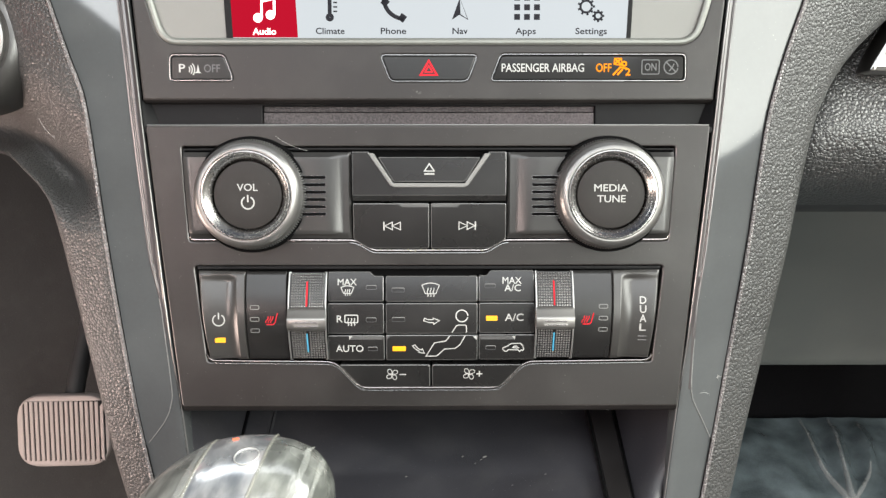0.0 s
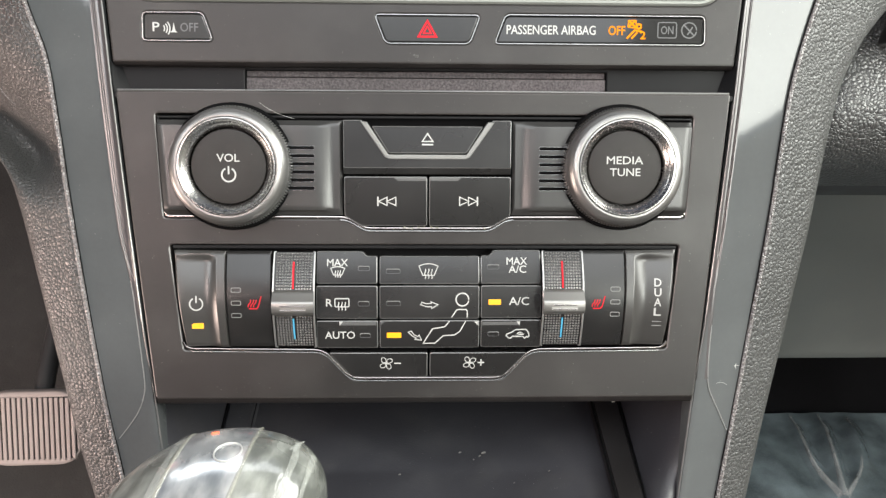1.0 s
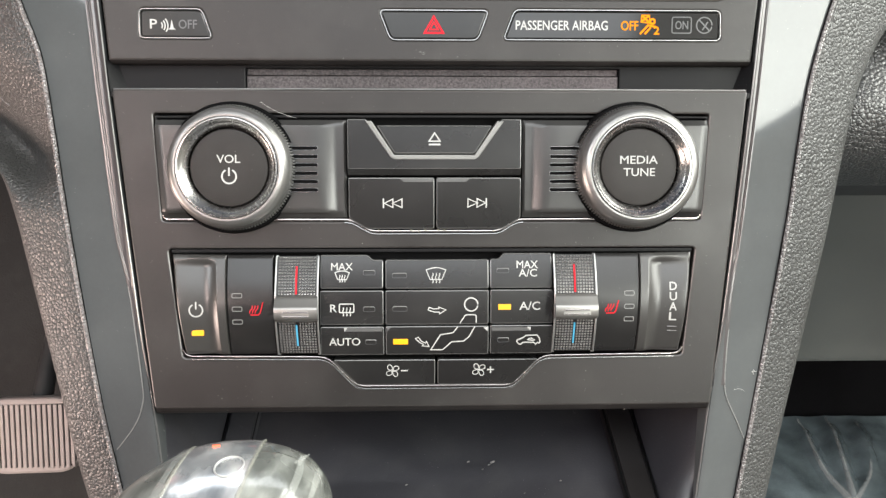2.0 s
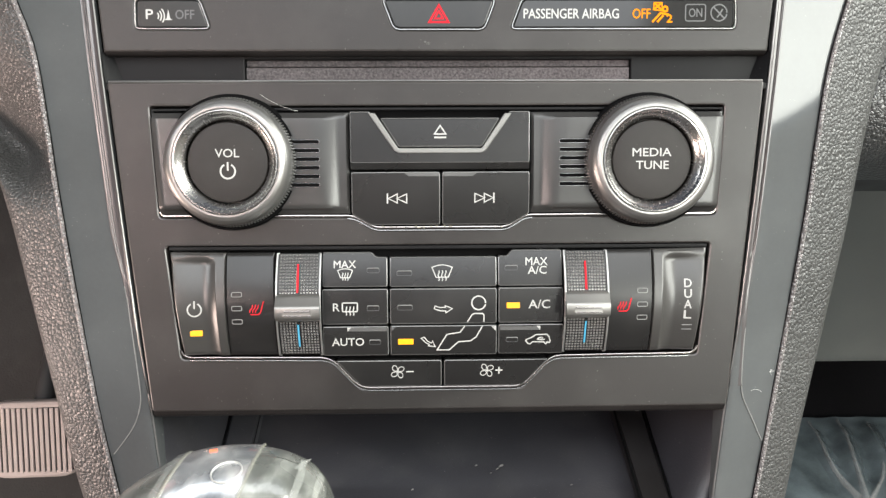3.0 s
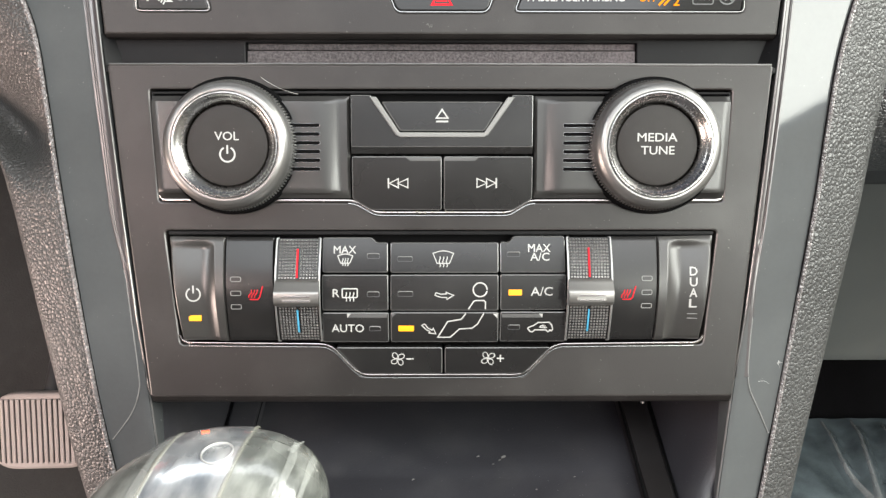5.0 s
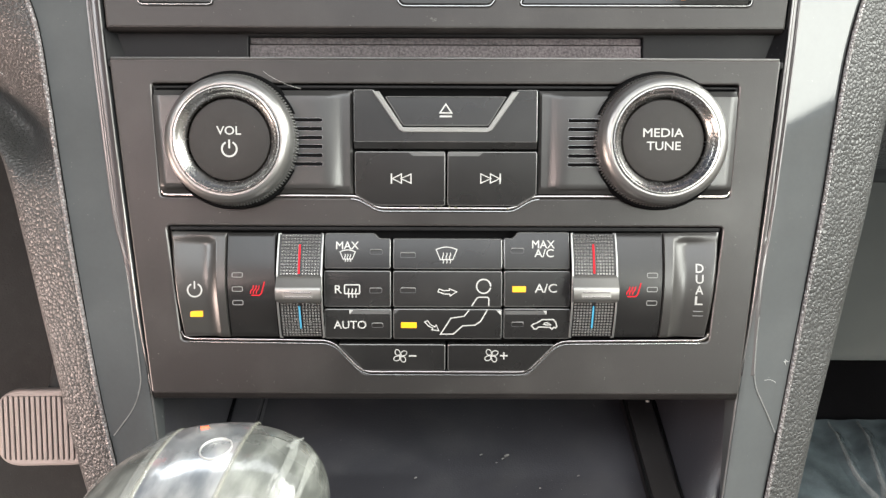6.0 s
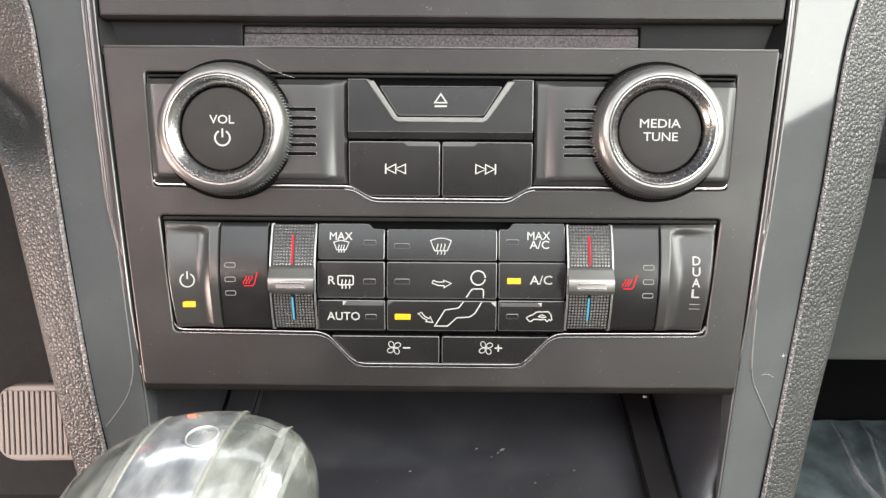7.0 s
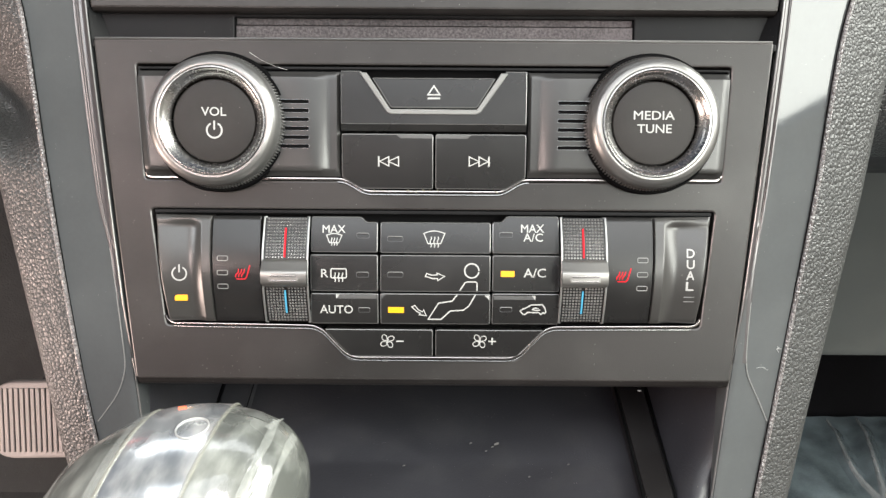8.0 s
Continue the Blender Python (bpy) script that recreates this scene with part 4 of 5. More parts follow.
def wheel(cx, dz):
    """A temperature wheel with a knurled face and a satin lever."""
    quad = ((cx - 7.4, -66.7 + dz), (cx + 7.4, -66.7 + dz), (cx + 7.4, -29.8 + dz), (cx - 7.4, -29.8 + dz))
    w = part("temperature_wheel", patch(quad, 4, 40, lambda u, v: bulge(v, 1.8, 5.4), -4), M["button"], climate, "black knurled temperature wheel")
    bm = bmesh.new()
    rows, cols = 34, 13
    for j in range(rows):
        v0, v1 = j / rows, (j + 1) / rows
        zc = -66.7 + dz + 36.9 * (v0 + v1) / 2
        if -53.6 + dz < zc < -44.4 + dz:
            continue
        for i in range(cols):
            x0, x1 = cx - 7.0 + 14.0 * i / cols, cx - 7.0 + 14.0 * (i + 1) / cols
            if abs((x0 + x1) / 2 - cx + 0.2) < 0.75 and abs(zc + 48.5 - dz) < 15.2:
                continue
            za, zb = -66.7 + dz + 36.9 * v0, -66.7 + dz + 36.9 * v1
            da, db = bulge(v0, 1.8, 5.4), bulge(v1, 1.8, 5.4)
            g, e = 0.13 * (x1 - x0), 0.13 * (zb - za)
            c = [bm.verts.new(vec(*p)) for p in ((x0 + g, da, za + e), (x1 - g, da, za + e), (x1 - g, db, zb - e), (x0 + g, db, zb - e))]
            q = 0.34
            xm0, xm1, zm0, zm1 = x0 + q * (x1 - x0), x1 - q * (x1 - x0), za + q * (zb - za), zb - q * (zb - za)
            top = [bm.verts.new(vec(*p)) for p in ((xm0, da + 0.45, zm0), (xm1, da + 0.45, zm0), (xm1, db + 0.45, zm1), (xm0, db + 0.45, zm1))]
            bridge(bm, c, top)
            bm.faces.new(top)
    part("knurling", bm, M["wheel_knurl"], w, "small dark metallic knurling", flat=True)
    for s in (-1, 1):
        part("side_rail", sweep([(cx + s * 7.2, 1.5, -67.0 + dz)] + [(cx + s * 7.75, bulge(v, 1.8, 5.4) + 0.5, -66.8 + dz + 37.1 * v) for v in (i / 24 for i in range(25))] + [(cx + s * 7.2, 1.5, -29.6 + dz)], 0.36, 0.8), M["grip"], w, "thin metallic side rail")
    lever = part("lever", loft([[(cx + x * k, d + (0.2 if abs(x) < 7 else 0), z + dz) for x in (-7.9, -7.5, -5, 0, 5, 7.5, 7.9)] for z, d, k in ((-53.8, 6.2, 0.97), (-53.2, 8.2, 0.99), (-52.4, 10.2, 1), (-51.6, 10.7, 1), (-48.6, 10.9, 1), (-47.9, 10.7, 1), (-47.4, 10.2, 1), (-45.0, 8.6, 1), (-44.3, 8.0, 0.98), (-43.8, 6.2, 0.97))]), M["lever"], w, "satin dark silver lever")
    part("lever_bar", slab([(cx - 5.2, -51.6 + dz), (cx + 5.2, -51.6 + dz), (cx + 5.2, -48.9 + dz), (cx - 5.2, -48.9 + dz)], 10.6, 11.0, 0.2, 0.7), M["lever"], w, "raised grip bar")
    for z in (-51.0, -49.4):
        part("lever_line", sweep([(cx - 4.6, 11.05, z + dz), (cx + 4.6, 11.05, z + dz)], 0.22, 0.8, sides=8), M["chrome"], w, "thin polished line")
    for colour, z0, z1, label in (("red", -43.3, -33.3, "red warm mark"), ("blue", -63.4, -54.9, "blue cool mark")):
        part("mark", loft([[(cx - 0.2 + x, bulge((z + 66.7) / 36.9, 1.8, 5.4) + 0.55, z + dz) for x in (-0.32, 0.32)] for z in (z0 + (z1 - z0) * i / 8 for i in range(9))]), M[colour], w, label)


wheel(-51.0, 0), wheel(52.6, 0.4)

# three columns of keys
def quad(x0, x1, z0, z1):
    return [(x0, z0), (x1, z0), (x1, z1), (x0, z1)]


D = 3.9
K = D + 0.07
maxdef = key("climate_button", [(-42.7, -41.9), (-19.2, -41.9), (-19.2, -31.2), (-23.2, -31.2), (-25.0, -29.4), (-42.7, -29.4)], D, climate, "black maximum defrost button")
rear = key("climate_button", quad(-42.9, -19.1, -55.6, -42.6), D, climate, "black rear defrost button")
auto = key("climate_button", quad(-42.9, -19.0, -67.4, -56.3), D, climate, "black automatic climate button")
front = key("climate_button", quad(-18.4, 20.4, -42.0, -31.2), D, climate, "black windscreen button")
face = key("climate_button", quad(-18.4, 20.4, -55.6, -42.6), D, climate, "black face vent button")
feet = key("climate_button", quad(-18.4, 20.5, -67.4, -56.2), D, climate, "black foot vent button with a lit lamp")
maxac = key("climate_button", [(20.9, -41.9), (44.4, -41.9), (44.2, -28.9), (26.0, -28.9), (24.2, -31.0), (20.9, -31.0)], D, climate, "black maximum cooling button")
ac = key("climate_button", quad(21.0, 44.6, -55.4, -42.5), D, climate, "black air conditioning button with a lit lamp")
recirc = key("climate_button", quad(21.0, 44.8, -67.2, -56.0), D, climate, "black air recirculation button")
fan_less = key("fan_button", [(-38.4, -69.2), (0.3, -69.2), (0.3, -79.4), (-29.2, -79.4)], 3.9, climate, "black fan slower button", 0.9, radius=150.0)
fan_more = key("fan_button", [(1.1, -69.2), (39.6, -69.2), (30.0, -79.4), (1.1, -79.4)], 3.9, climate, "black fan faster button", 0.9, radius=150.0)

for parent, x, z, w, lit in ((maxdef, -24.4, -35.9, 4.4, 0), (rear, -24.5, -49.6, 4.3, 0), (auto, -24.0, -62.2, 4.0, 0), (front, -13.1, -37.0, 5.4, 0), (face, -13.0, -49.5, 5.4, 0), (feet, -12.8, -62.2, 5.6, 1), (maxac, 25.7, -35.3, 4.6, 0), (ac, 26.4, -49.0, 4.8, 1), (recirc, 26.0, -61.7, 4.2, 0)):
    window = lamp(x, z, w, 2.1 if lit else 1.8, lambda a, b: D, parent, lit, 0.09)
    if not lit:
        window.data.materials[0] = M["faint"]
        part("window_edge", sweep([(x - w / 2 + 0.1, D + 0.05, z + 0.5), (x - w / 2 + 0.3, D + 0.07, z + 0.88), (x + w / 2 - 0.3, D + 0.07, z + 0.88), (x + w / 2 - 0.1, D + 0.05, z + 0.5)], 0.16, 0.9, sides=6), M["rim"], window, "pale upper edge")


def screen_symbol(x, z, w, bm):
    """A windscreen with three rising streams of air."""
    stroke([[(x - w * 0.5, z + w * 0.24)] + [(x + w * (k / 6 - 0.5), z + w * (0.24 + 0.12 * math.sin(math.pi * k / 6))) for k in range(1, 6)] + [(x + w * 0.5, z + w * 0.24), (x + w * 0.3, z - w * 0.24), (x - w * 0.3, z - w * 0.24)]], 0.34, K, closed=True, bm=bm)
    for i in (-1, 0, 1):
        stroke([[(x + i * w * 0.17 + w * 0.03 * math.sin(k * 1.5), z - w * 0.42 + w * 0.085 * k) for k in range(7)]], 0.34, K, bm=bm)
    return bm


part("lettering", screen_symbol(-34.5, -37.2, 5.4, words("MAX", -34.6, -33.7, K, 2.7, 8.0)), M["white"], maxdef, "white word and windscreen symbol")
bm = words("R", -37.8, -49.2, K, 2.9, 2.4)
stroke([rounded(quad(-35.6, -30.2, -50.8, -47.6), 0.5)], 0.45, K, closed=True, bm=bm)
for i in range(3):
    stroke([[(-34.2 + 1.3 * i + 0.15 * math.sin(k * 1.5), -52.2 + 0.55 * k) for k in range(7)]], 0.4, K, bm=bm)
part("lettering", bm, M["white"], rear, "white rear window symbol")
part("lettering", words("AUTO", -33.8, -62.1, K, 2.9, 11.6), M["white"], auto, "white word")
part("symbol", screen_symbol(0.6, -36.8, 7.4, bmesh.new()), M["white"], front, "white windscreen symbol")
bm = stroke([[(-2.0, -49.0), (-0.3, -49.6), (1.7, -49.5), (1.6, -48.9), (4.3, -50.0), (1.9, -51.5), (1.8, -50.8), (-0.1, -50.8), (-2.4, -50.0)]], 0.36, K, closed=True)
stroke([arc(13.8, -48.0, 2.5, 0, 350, 24)], 0.5, K, bm=bm)
stroke([[(9.6, -55.1), (11.5, -52.2), (12.2, -51.9), (15.2, -51.9), (15.7, -52.4), (15.7, -55.1)]], 0.45, K, bm=bm)
part("symbol", bm, M["white"], face, "white figure outline and arrow")
bm = stroke([[(-6.1, -60.5), (-4.9, -62.1), (-3.4, -62.8), (-3.0, -62.1), (-2.1, -64.2), (-4.6, -63.9), (-4.2, -63.3), (-5.6, -62.6), (-7.2, -61.0)]], 0.36, K, closed=True)
stroke([[(8.8, -56.5), (7.0, -58.8), (2.2, -59.6), (-1.4, -65.5), (3.1, -65.5), (6.4, -62.4), (10.9, -62.1), (12.9, -60.6), (15.2, -56.5)]], 0.45, K, bm=bm)
part("symbol", bm, M["white"], feet, "white figure outline and arrow")
part("corner_mark", slab([(18.4, -56.7), (20.1, -56.7), (20.1, -58.4)], D, K, 0.01), M["white"], feet)
part("corner_mark", slab([(-17.9, -56.7), (-16.4, -56.7), (-17.9, -58.2)], D, K, 0.01), M["faint"], feet)
for parent, x0, x1, s in ((auto, -34.0, -19.6, -1), (recirc, 21.6, 36.4, 1)):
    part("bevel_strip", slab(quad(x0, x1, -58.2, -56.8), D - 1, D + 0.05, 0.1), M["strip"], parent, "pale bevelled strip")
    xe = x0 if s < 0 else x1
    part("corner_mark", slab([(xe, -56.7), (xe - s * 1.4, -56.7), (xe - s * 0.2, -58.2)], D, K, 0.01), M["white"], parent)
part("lettering", words("A/C", 35.2, -36.2, K, 2.8, 6.8, 0.0, words("MAX", 35.0, -33.1, K, 2.8, 8.0)), M["white"], maxac, "white words")
part("lettering", words("A/C", 35.9, -48.6, K, 3.1, 7.8), M["white"], ac, "white word")
car = [(31.1, -62.3), (31.4, -61.8), (33.1, -61.1), (34.8, -60.0), (38.8, -59.9), (39.7, -61.0), (40.1, -62.5), (39.7, -63.1), (39.1, -62.8), (38.4, -63.5), (37.7, -62.8), (33.6, -62.7), (32.8, -63.5), (32.0, -63.4), (31.5, -62.8)]
turn = [(38.1, -61.8), (37.1, -62.0), (36.0, -61.9), (35.4, -61.7), (35.9, -61.2), (37.0, -60.9), (36.4, -61.4), (37.5, -61.3)]
bm = stroke([car], 0.45, K, closed=True)
stroke([turn], 0.42, K, bm=bm)
part("symbol", bm, M["white"], recirc, "white car outline with a circling arrow")


def fan_symbol(x, z, sign, parent):
    bm = bmesh.new()
    for k in range(4):
        a = radians(90 * k + 20)
        c, s = math.cos(a), math.sin(a)
        leaf = [(0, 0)] + [(1.55 + 1.15 * math.cos(q), 0.5 + 0.9 * math.sin(q)) for q in (radians(200 - 40 * i) for i in range(9))]
        stroke([[(x + c * u - s * v, z + s * u + c * v) for u, v in leaf]], 0.3, 3.97, closed=True, bm=bm)
    stroke([[(x + 3.1, z), (x + 5.8, z)]], 0.5, 3.97, bm=bm)
    if sign > 0:
        stroke([[(x + 4.45, z - 1.35), (x + 4.45, z + 1.35)]], 0.5, 3.97, bm=bm)
    part("symbol", bm, M["white"], parent, "white fan symbol")


fan_symbol(-15.9, -73.6, -1, fan_less), fan_symbol(16.9, -73.4, 1, fan_more)

# ---- side trims and padded bolsters of the console ----
EDGE = [(-140, 101.5), (-88, 106.6), (-20, 113.4), (31.8, 118.2), (62, 120.6), (90, 123.2), (130, 127.8), (172, 131)]
OUTER_L = [(-175, 114.0), (-135, 121.4), (-121, 124.0), (-104, 127.1), (-88, 129.8), (-47.7, 135.3), (-5.7, 140.5), (16.2, 142.8), (45.0, 146.6), (61.5, 152.1), (84.9, 159.4), (120, 170), (172, 184)]
OUTER_R = [(-175, 115.5), (-133.5, 121.6), (-101.7, 126.2), (-60.8, 131.9), (-15.8, 138.3), (11.1, 141.3), (37.7, 145.0), (61.5, 151.0), (85.1, 158.6), (120, 170), (172, 184)]
SEAM_L = [(-110.0, 127.5), (-105.0, 123.2), (-97.7, 117.4), (-93.0, 114.6), (-89.6, 113.3), (-85.3, 112.2), (-81.0, 112.2), (-68.5, 113.2), (-60.0, 114.0), (-47.8, 115.2)]
SEAM_R = [(-108.0, 126.6), (-103.0, 123.9), (-97.0, 120.9), (-91.8, 118.1), (-86.4, 115.5), (-81.0, 114.6), (-70.0, 114.6), (-60.0, 115.0), (-47.8, 115.6)]
ZS = [-170 + 4 * i for i in range(86)]


def side_trim(s, outer, joint, wide):
    """One side's trim: a lower panel, an upper panel over it, and a channel with polished lines beside the stack."""
    side = thing("side_trim", (s * 130, -10, -60), "satin blue-grey plastic side trim of the console, lightly dusty", "trim panel", "side trims of the console")

    def inner(z):
        if z < -47.8:
            return along(joint, z)
        return along(EDGE, z) + (along(joint, -47.8) - along(EDGE, -47.8)) + (wide - along(joint, -47.8) + along(EDGE, -47.8)) * smooth(-47.8, -20, z)

    def across(z, x0, x1, n, lift):
        row = []
        for i in range(n + 1):
            u = i / n
            x = x0 + (x1 - x0) * u
            q = (x - along(EDGE, z) - 3.6) / max(1, along(outer, z) - along(EDGE, z) - 3.6)
            d = -2.6 - 5.6 * max(0, q) - max(0, -60 - z) * 0.02 + lift
            row.append((s * x, d, z))
        return row

    base = []
    for z in ZS:
        row = across(z, along(EDGE, z) + 2.2, along(outer, z) - 0.2, 16, -0.45)
        base.append([(row[0][0] - s * 0.7, -14, z), (row[0][0] - s * 0.5, row[0][1] - 1.4, z)] + row + [(row[-1][0], -22, z)])
    part("lower_panel", loft(base), M["trim"], side)
    top = []
    for z in [joint[0][0] + 0.6 * i for i in range(1, 70)] + [-64 + 4 * i for i in range(60)]:
        x1 = along(outer, z) - 0.2
        row = across(z, min(inner(z), x1 - 0.15), x1, 16, 0.0)
        top.append([(row[0][0] - s * 0.1, row[0][1] - 1.0, z), (row[0][0], row[0][1] - 0.25, z)] + row)
    part("upper_panel", loft(top), M["trim"], side)
    # polished line beside the stack, and the fine ridges of the channel next to it
    run = [z for z in ZS if z > -86]
    part("edge_line", sweep([(s * (along(EDGE, z) + 1.7), -1.2 - 2.4 * smooth(-55, -90, z) - max(0, -60 - z) * 0.02, z) for z in ZS], 0.4), M["bright_line"], side, "thin polished line")
    part("channel", loft([[(s * (along(EDGE, z) + 2.0 + q * (inner(z) - along(EDGE, z) - 2.0)), d - 1.3 * smooth(-50, -86, z), z) for q, d in ((0, -1.6), (0.12, -2.4), (0.45, -3.0), (0.8, -2.8), (0.98, -2.9))] for z in run]), M["bead"], side, "dark glossy channel")
    for q, r in ((0.80, 0.18), (0.66, 0.15)):
        part("ridge", sweep([(s * (along(EDGE, z) + 2.0 + q * (inner(z) - along(EDGE, z) - 2.0)), -2.65 - 1.6 * smooth(-20, -80, z), z) for z in run], r), M["bead"], side, "fine ridge of the channel")
    # pale bead stands in for the highlight on the joint's edge
    part("joint_line", sweep([(s * (inner(z) - 0.25), across(z, inner(z) - 0.25, along(outer, z), 4, -0.15)[0][1], z) for z in [joint[0][0] + 3 + 1.2 * i for i in range(50)] + [z for z in ZS if z > joint[0][0] + 62]], 0.24, 0.7), M["rim"], side, "pale highlight line along the panel joint")
    part("edge_channel", loft([[(s * (along(EDGE, z) + o), d, z) for o, d in ((-0.6, -9), (0.3, -4.4), (2.6, -4.6), (2.8, -9))] for z in ZS if z > -88]), M["gap"], side)
    return side


side_trim(-1, OUTER_L, SEAM_L, 7.0)
side_trim(1, OUTER_R, SEAM_R, 5.6)

# inner and outer edge of each bolster as pairs of stations (x, z), from its foot to the dashboard
BACK_L = [(128, -175), (143.5, -120), (149.5, -91), (153.8, -71), (158.5, -49), (162.6, -31), (166.5, -15.5), (171.5, -4.5), (177, 2), (184.5, 8.0), (192, 12.0), (201, 16.4), (215, 20), (245, 24), (300, 27)]
FOOT_L = [-175, -121, -93, -73, -50, -32, -16, -4, 6, 18, 32, 50, 78, 120, 172]
BACK_R = [(130, -175), (138.1, -136), (143.6, -105), (150.3, -72.6), (156.6, -41.8), (160.4, -25), (165.2, 1.2), (171.4, 30.9), (175.8, 43.1), (182.6, 55.3), (190.6, 64.9), (198.5, 72.2), (222, 90), (330, 172)]
FOOT_R = [p[1] for p in BACK_R]


def bolster(s, outer, back, foot, lip, label):
    """Padded vinyl: rows run from the seam beside the trim to the far edge, which rolls over."""
    bx, bz = [(i, p[0]) for i, p in enumerate(back)], [(i, p[1]) for i, p in enumerate(back)]
    fz = list(enumerate(foot))
    rows = []
    for k in range(10 * (len(back) - 1) + 1):
        t = k / 10
        z0 = along(fz, t)
        a, b = Vector((along(outer, z0), z0)), Vector((along(bx, t), along(bz, t)))
        w = (b - a).length
        bend = smooth(6.0, 9.0, t) if lip else 0.0
        row = [(s * a.x, -24, a.y), (s * (a.x + 0.05), -11.5, a.y)]
        for i in range(41):
            u = i / 40
            q = w * u
            p = a.lerp(b, u)
            left = w - q
            d = -7.8 + 0.3 * math.sin(min(1, q / 9) * math.pi) - 0.25 * q - 0.0055 * min(q, 70) ** 2 - max(0, q - 70) * 0.5 - 0.02 * max(0, -40 - p.y)
            d -= 3.0 * (1 - min(1, q / 1.6)) ** 2
            if bend:
                d -= bend * (42 * max(0, 1 - left / 54) ** 1.4 - 34 * math.exp(-((left - 3) / 7.5) ** 2))
            roll = min(9.0, w * 0.3)
            d -= 0.8 * roll * (1 - math.sqrt(max(0, 1 - max(0, 1 - left / roll) ** 2)))
            row.append((s * (p.x + 0.3), d, p.y))
        away = (b - a).normalized()
        for o, drop in ((0.6, 5), (0.0, 12), (-4, 26), (-10, 60), (-16, 150)):
            row.append((s * (b.x + away.x * o), row[42][1] - drop, b.y + away.y * o))
        rows.append(row)
    ob = thing("padded_bolster", (s * 145, -12, -60), label, "padded bolster", "bolsters beside the console")
    part("cover", loft(rows), M["leather"], ob, "black grained vinyl cover")
    part("seam", sweep([(s * (along(outer, z) + 0.7), -7.6 - 0.02 * max(0, -40 - z), z) for z in ZS], 0.95, 0.95), M["seam"], ob, "worn pale seam")
    part("joint", sweep([(s * (along(outer, z) - 0.15), -7.7 - 0.02 * max(0, -40 - z), z) for z in ZS], 0.35, 0.8), M["gap"], ob, "black joint beside the trim")
    return ob


bolster(-1, OUTER_L, BACK_L, FOOT_L, True, "black grained vinyl bolster and lower dashboard on the driver's side")
bolster(1, OUTER_R, BACK_R, FOOT_R, False, "black grained vinyl bolster on the passenger's side")

# ---- dashboard and glove box on the passenger's side ----


def profile_x(profile, x0, x1, n):
    return loft([[(x0 + (x1 - x0) * i / n, d, z) for i in range(n + 1)] for d, z in profile])


dash = thing("dashboard", (300, -60, 40), "black grained vinyl dashboard beside the console", "dashboard")
prof = [(-230, 262), (-175, 205), (-120, 150), (-92, 120), (-74, 95), (-63, 76), (-57, 64), (-52, 52), (-48, 41), (-46, 31), (-48, 21), (-55, 11), (-68, 2), (-88, -5), (-115, -10), (-165, -12)]
fine = [tuple((1 - t) * Vector(a) + t * Vector(b)) for a, b in zip(prof, prof[1:]) for t in (0, 0.5)] + [prof[-1]]
far = [(z, x) for x, z in BACK_R]
rows = []
for d, z in fine:
    x0 = along(far, max(-60, z)) - 6
    xs = [x0 + q for q in (0, 2, 4, 6, 8, 10, 13, 16, 20, 26)] + [x0 + 26 + (600 - x0) * i / 30 for i in range(1, 31)]
    rows.append([(x, d - 40 * max(0, 1 - (x - x0) / 20) ** 2, z) for x in xs])
turn = next(i for i, (d, z) in enumerate(fine) if z < -4)
part("pad", loft(rows[:turn + 1]), M["leather_coarse"], dash, "coarse grained black vinyl pad")
part("underside", loft(rows[turn:]), M["shade"], dash, "smooth dark underside of the pad")
vent = thing("air_vent", (230, -50, 70), "air vent with a satin silver frame in the dashboard", "air vent")
part("frame", plate(rounded([(205.2, 59.2), (300, 57.5), (300, 112), (230, 104), (217, 80)], 2.5), [rounded([(214, 66), (292, 64), (292, 106), (233, 99), (223, 80)], 2)], -58, -43, 2.5), M["satin"], vent, "satin silver frame")
part("backing", slab(rounded([(212, 64), (294, 62), (294, 108), (231, 101), (221, 80)], 2), -60, -52, 0.5), M["dark"], vent)
for k in range(4):
    part("slat", box(218 + 4 * k, 293, -56, -46.5, 68 + 8.5 * k, 70.4 + 8.5 * k, 0.6), M["dark"], vent)
glove = thing("glove_box", (300, -120, -20), "smooth dark grey glove box lid sloping under the dashboard", "glove box")
prof = [(-150, 12), (-158, 0), (-176, -12), (-200, -25), (-228, -39), (-256, -54), (-282, -70), (-305, -87), (-325, -104), (-343, -122), (-358, -140), (-367, -153), (-370, -159), (-373, -161), (-376, -159), (-378, -120)]
part("lid", profile_x(prof, 150, 620, 24), M["glove"], glove)
part("underside", loft([[(x, d, z) for x in (150, 400, 620)] for d, z in ((-376, -150), (-460, -110), (-700, 40))]), M["black"], glove, "underside blackened for shade")

# round push switch on the driver's side of the dashboard
start = thing("round_switch", (-206, -30, 71), "round dashboard switch with a grey collar and chrome ring", "switch")
part("collar", lathe(-206, 71, [(32.5, -42), (31.0, -30), (29.2, -23.0), (26.6, -19.4), (23.6, -18.4), (21.2, -20)], 96), M["end"], start, "grey rubber collar")
part("ring", lathe(-206, 71, [(21.4, -21), (20.8, -18.4), (19.8, -18.0), (19.1, -20.5)], 96), M["lever"], start, "dull chrome ring")
part("button", lathe(-206, 71, [(19.3, -24), (18.8, -21.0), (17, -20.2), (0.1, -19.6)], 64), M["red"], start, "red button face")

# ---- storage tray under the fascia ----
COS, SIN = math.cos(radians(-LEANBACK)), math.sin(radians(-LEANBACK))


def lev(x, y, z):
    """A place given level with the car (millimetres from the console's origin) in the console's frame."""
    return (x, -(y * COS - z * SIN), y * SIN + z * COS)


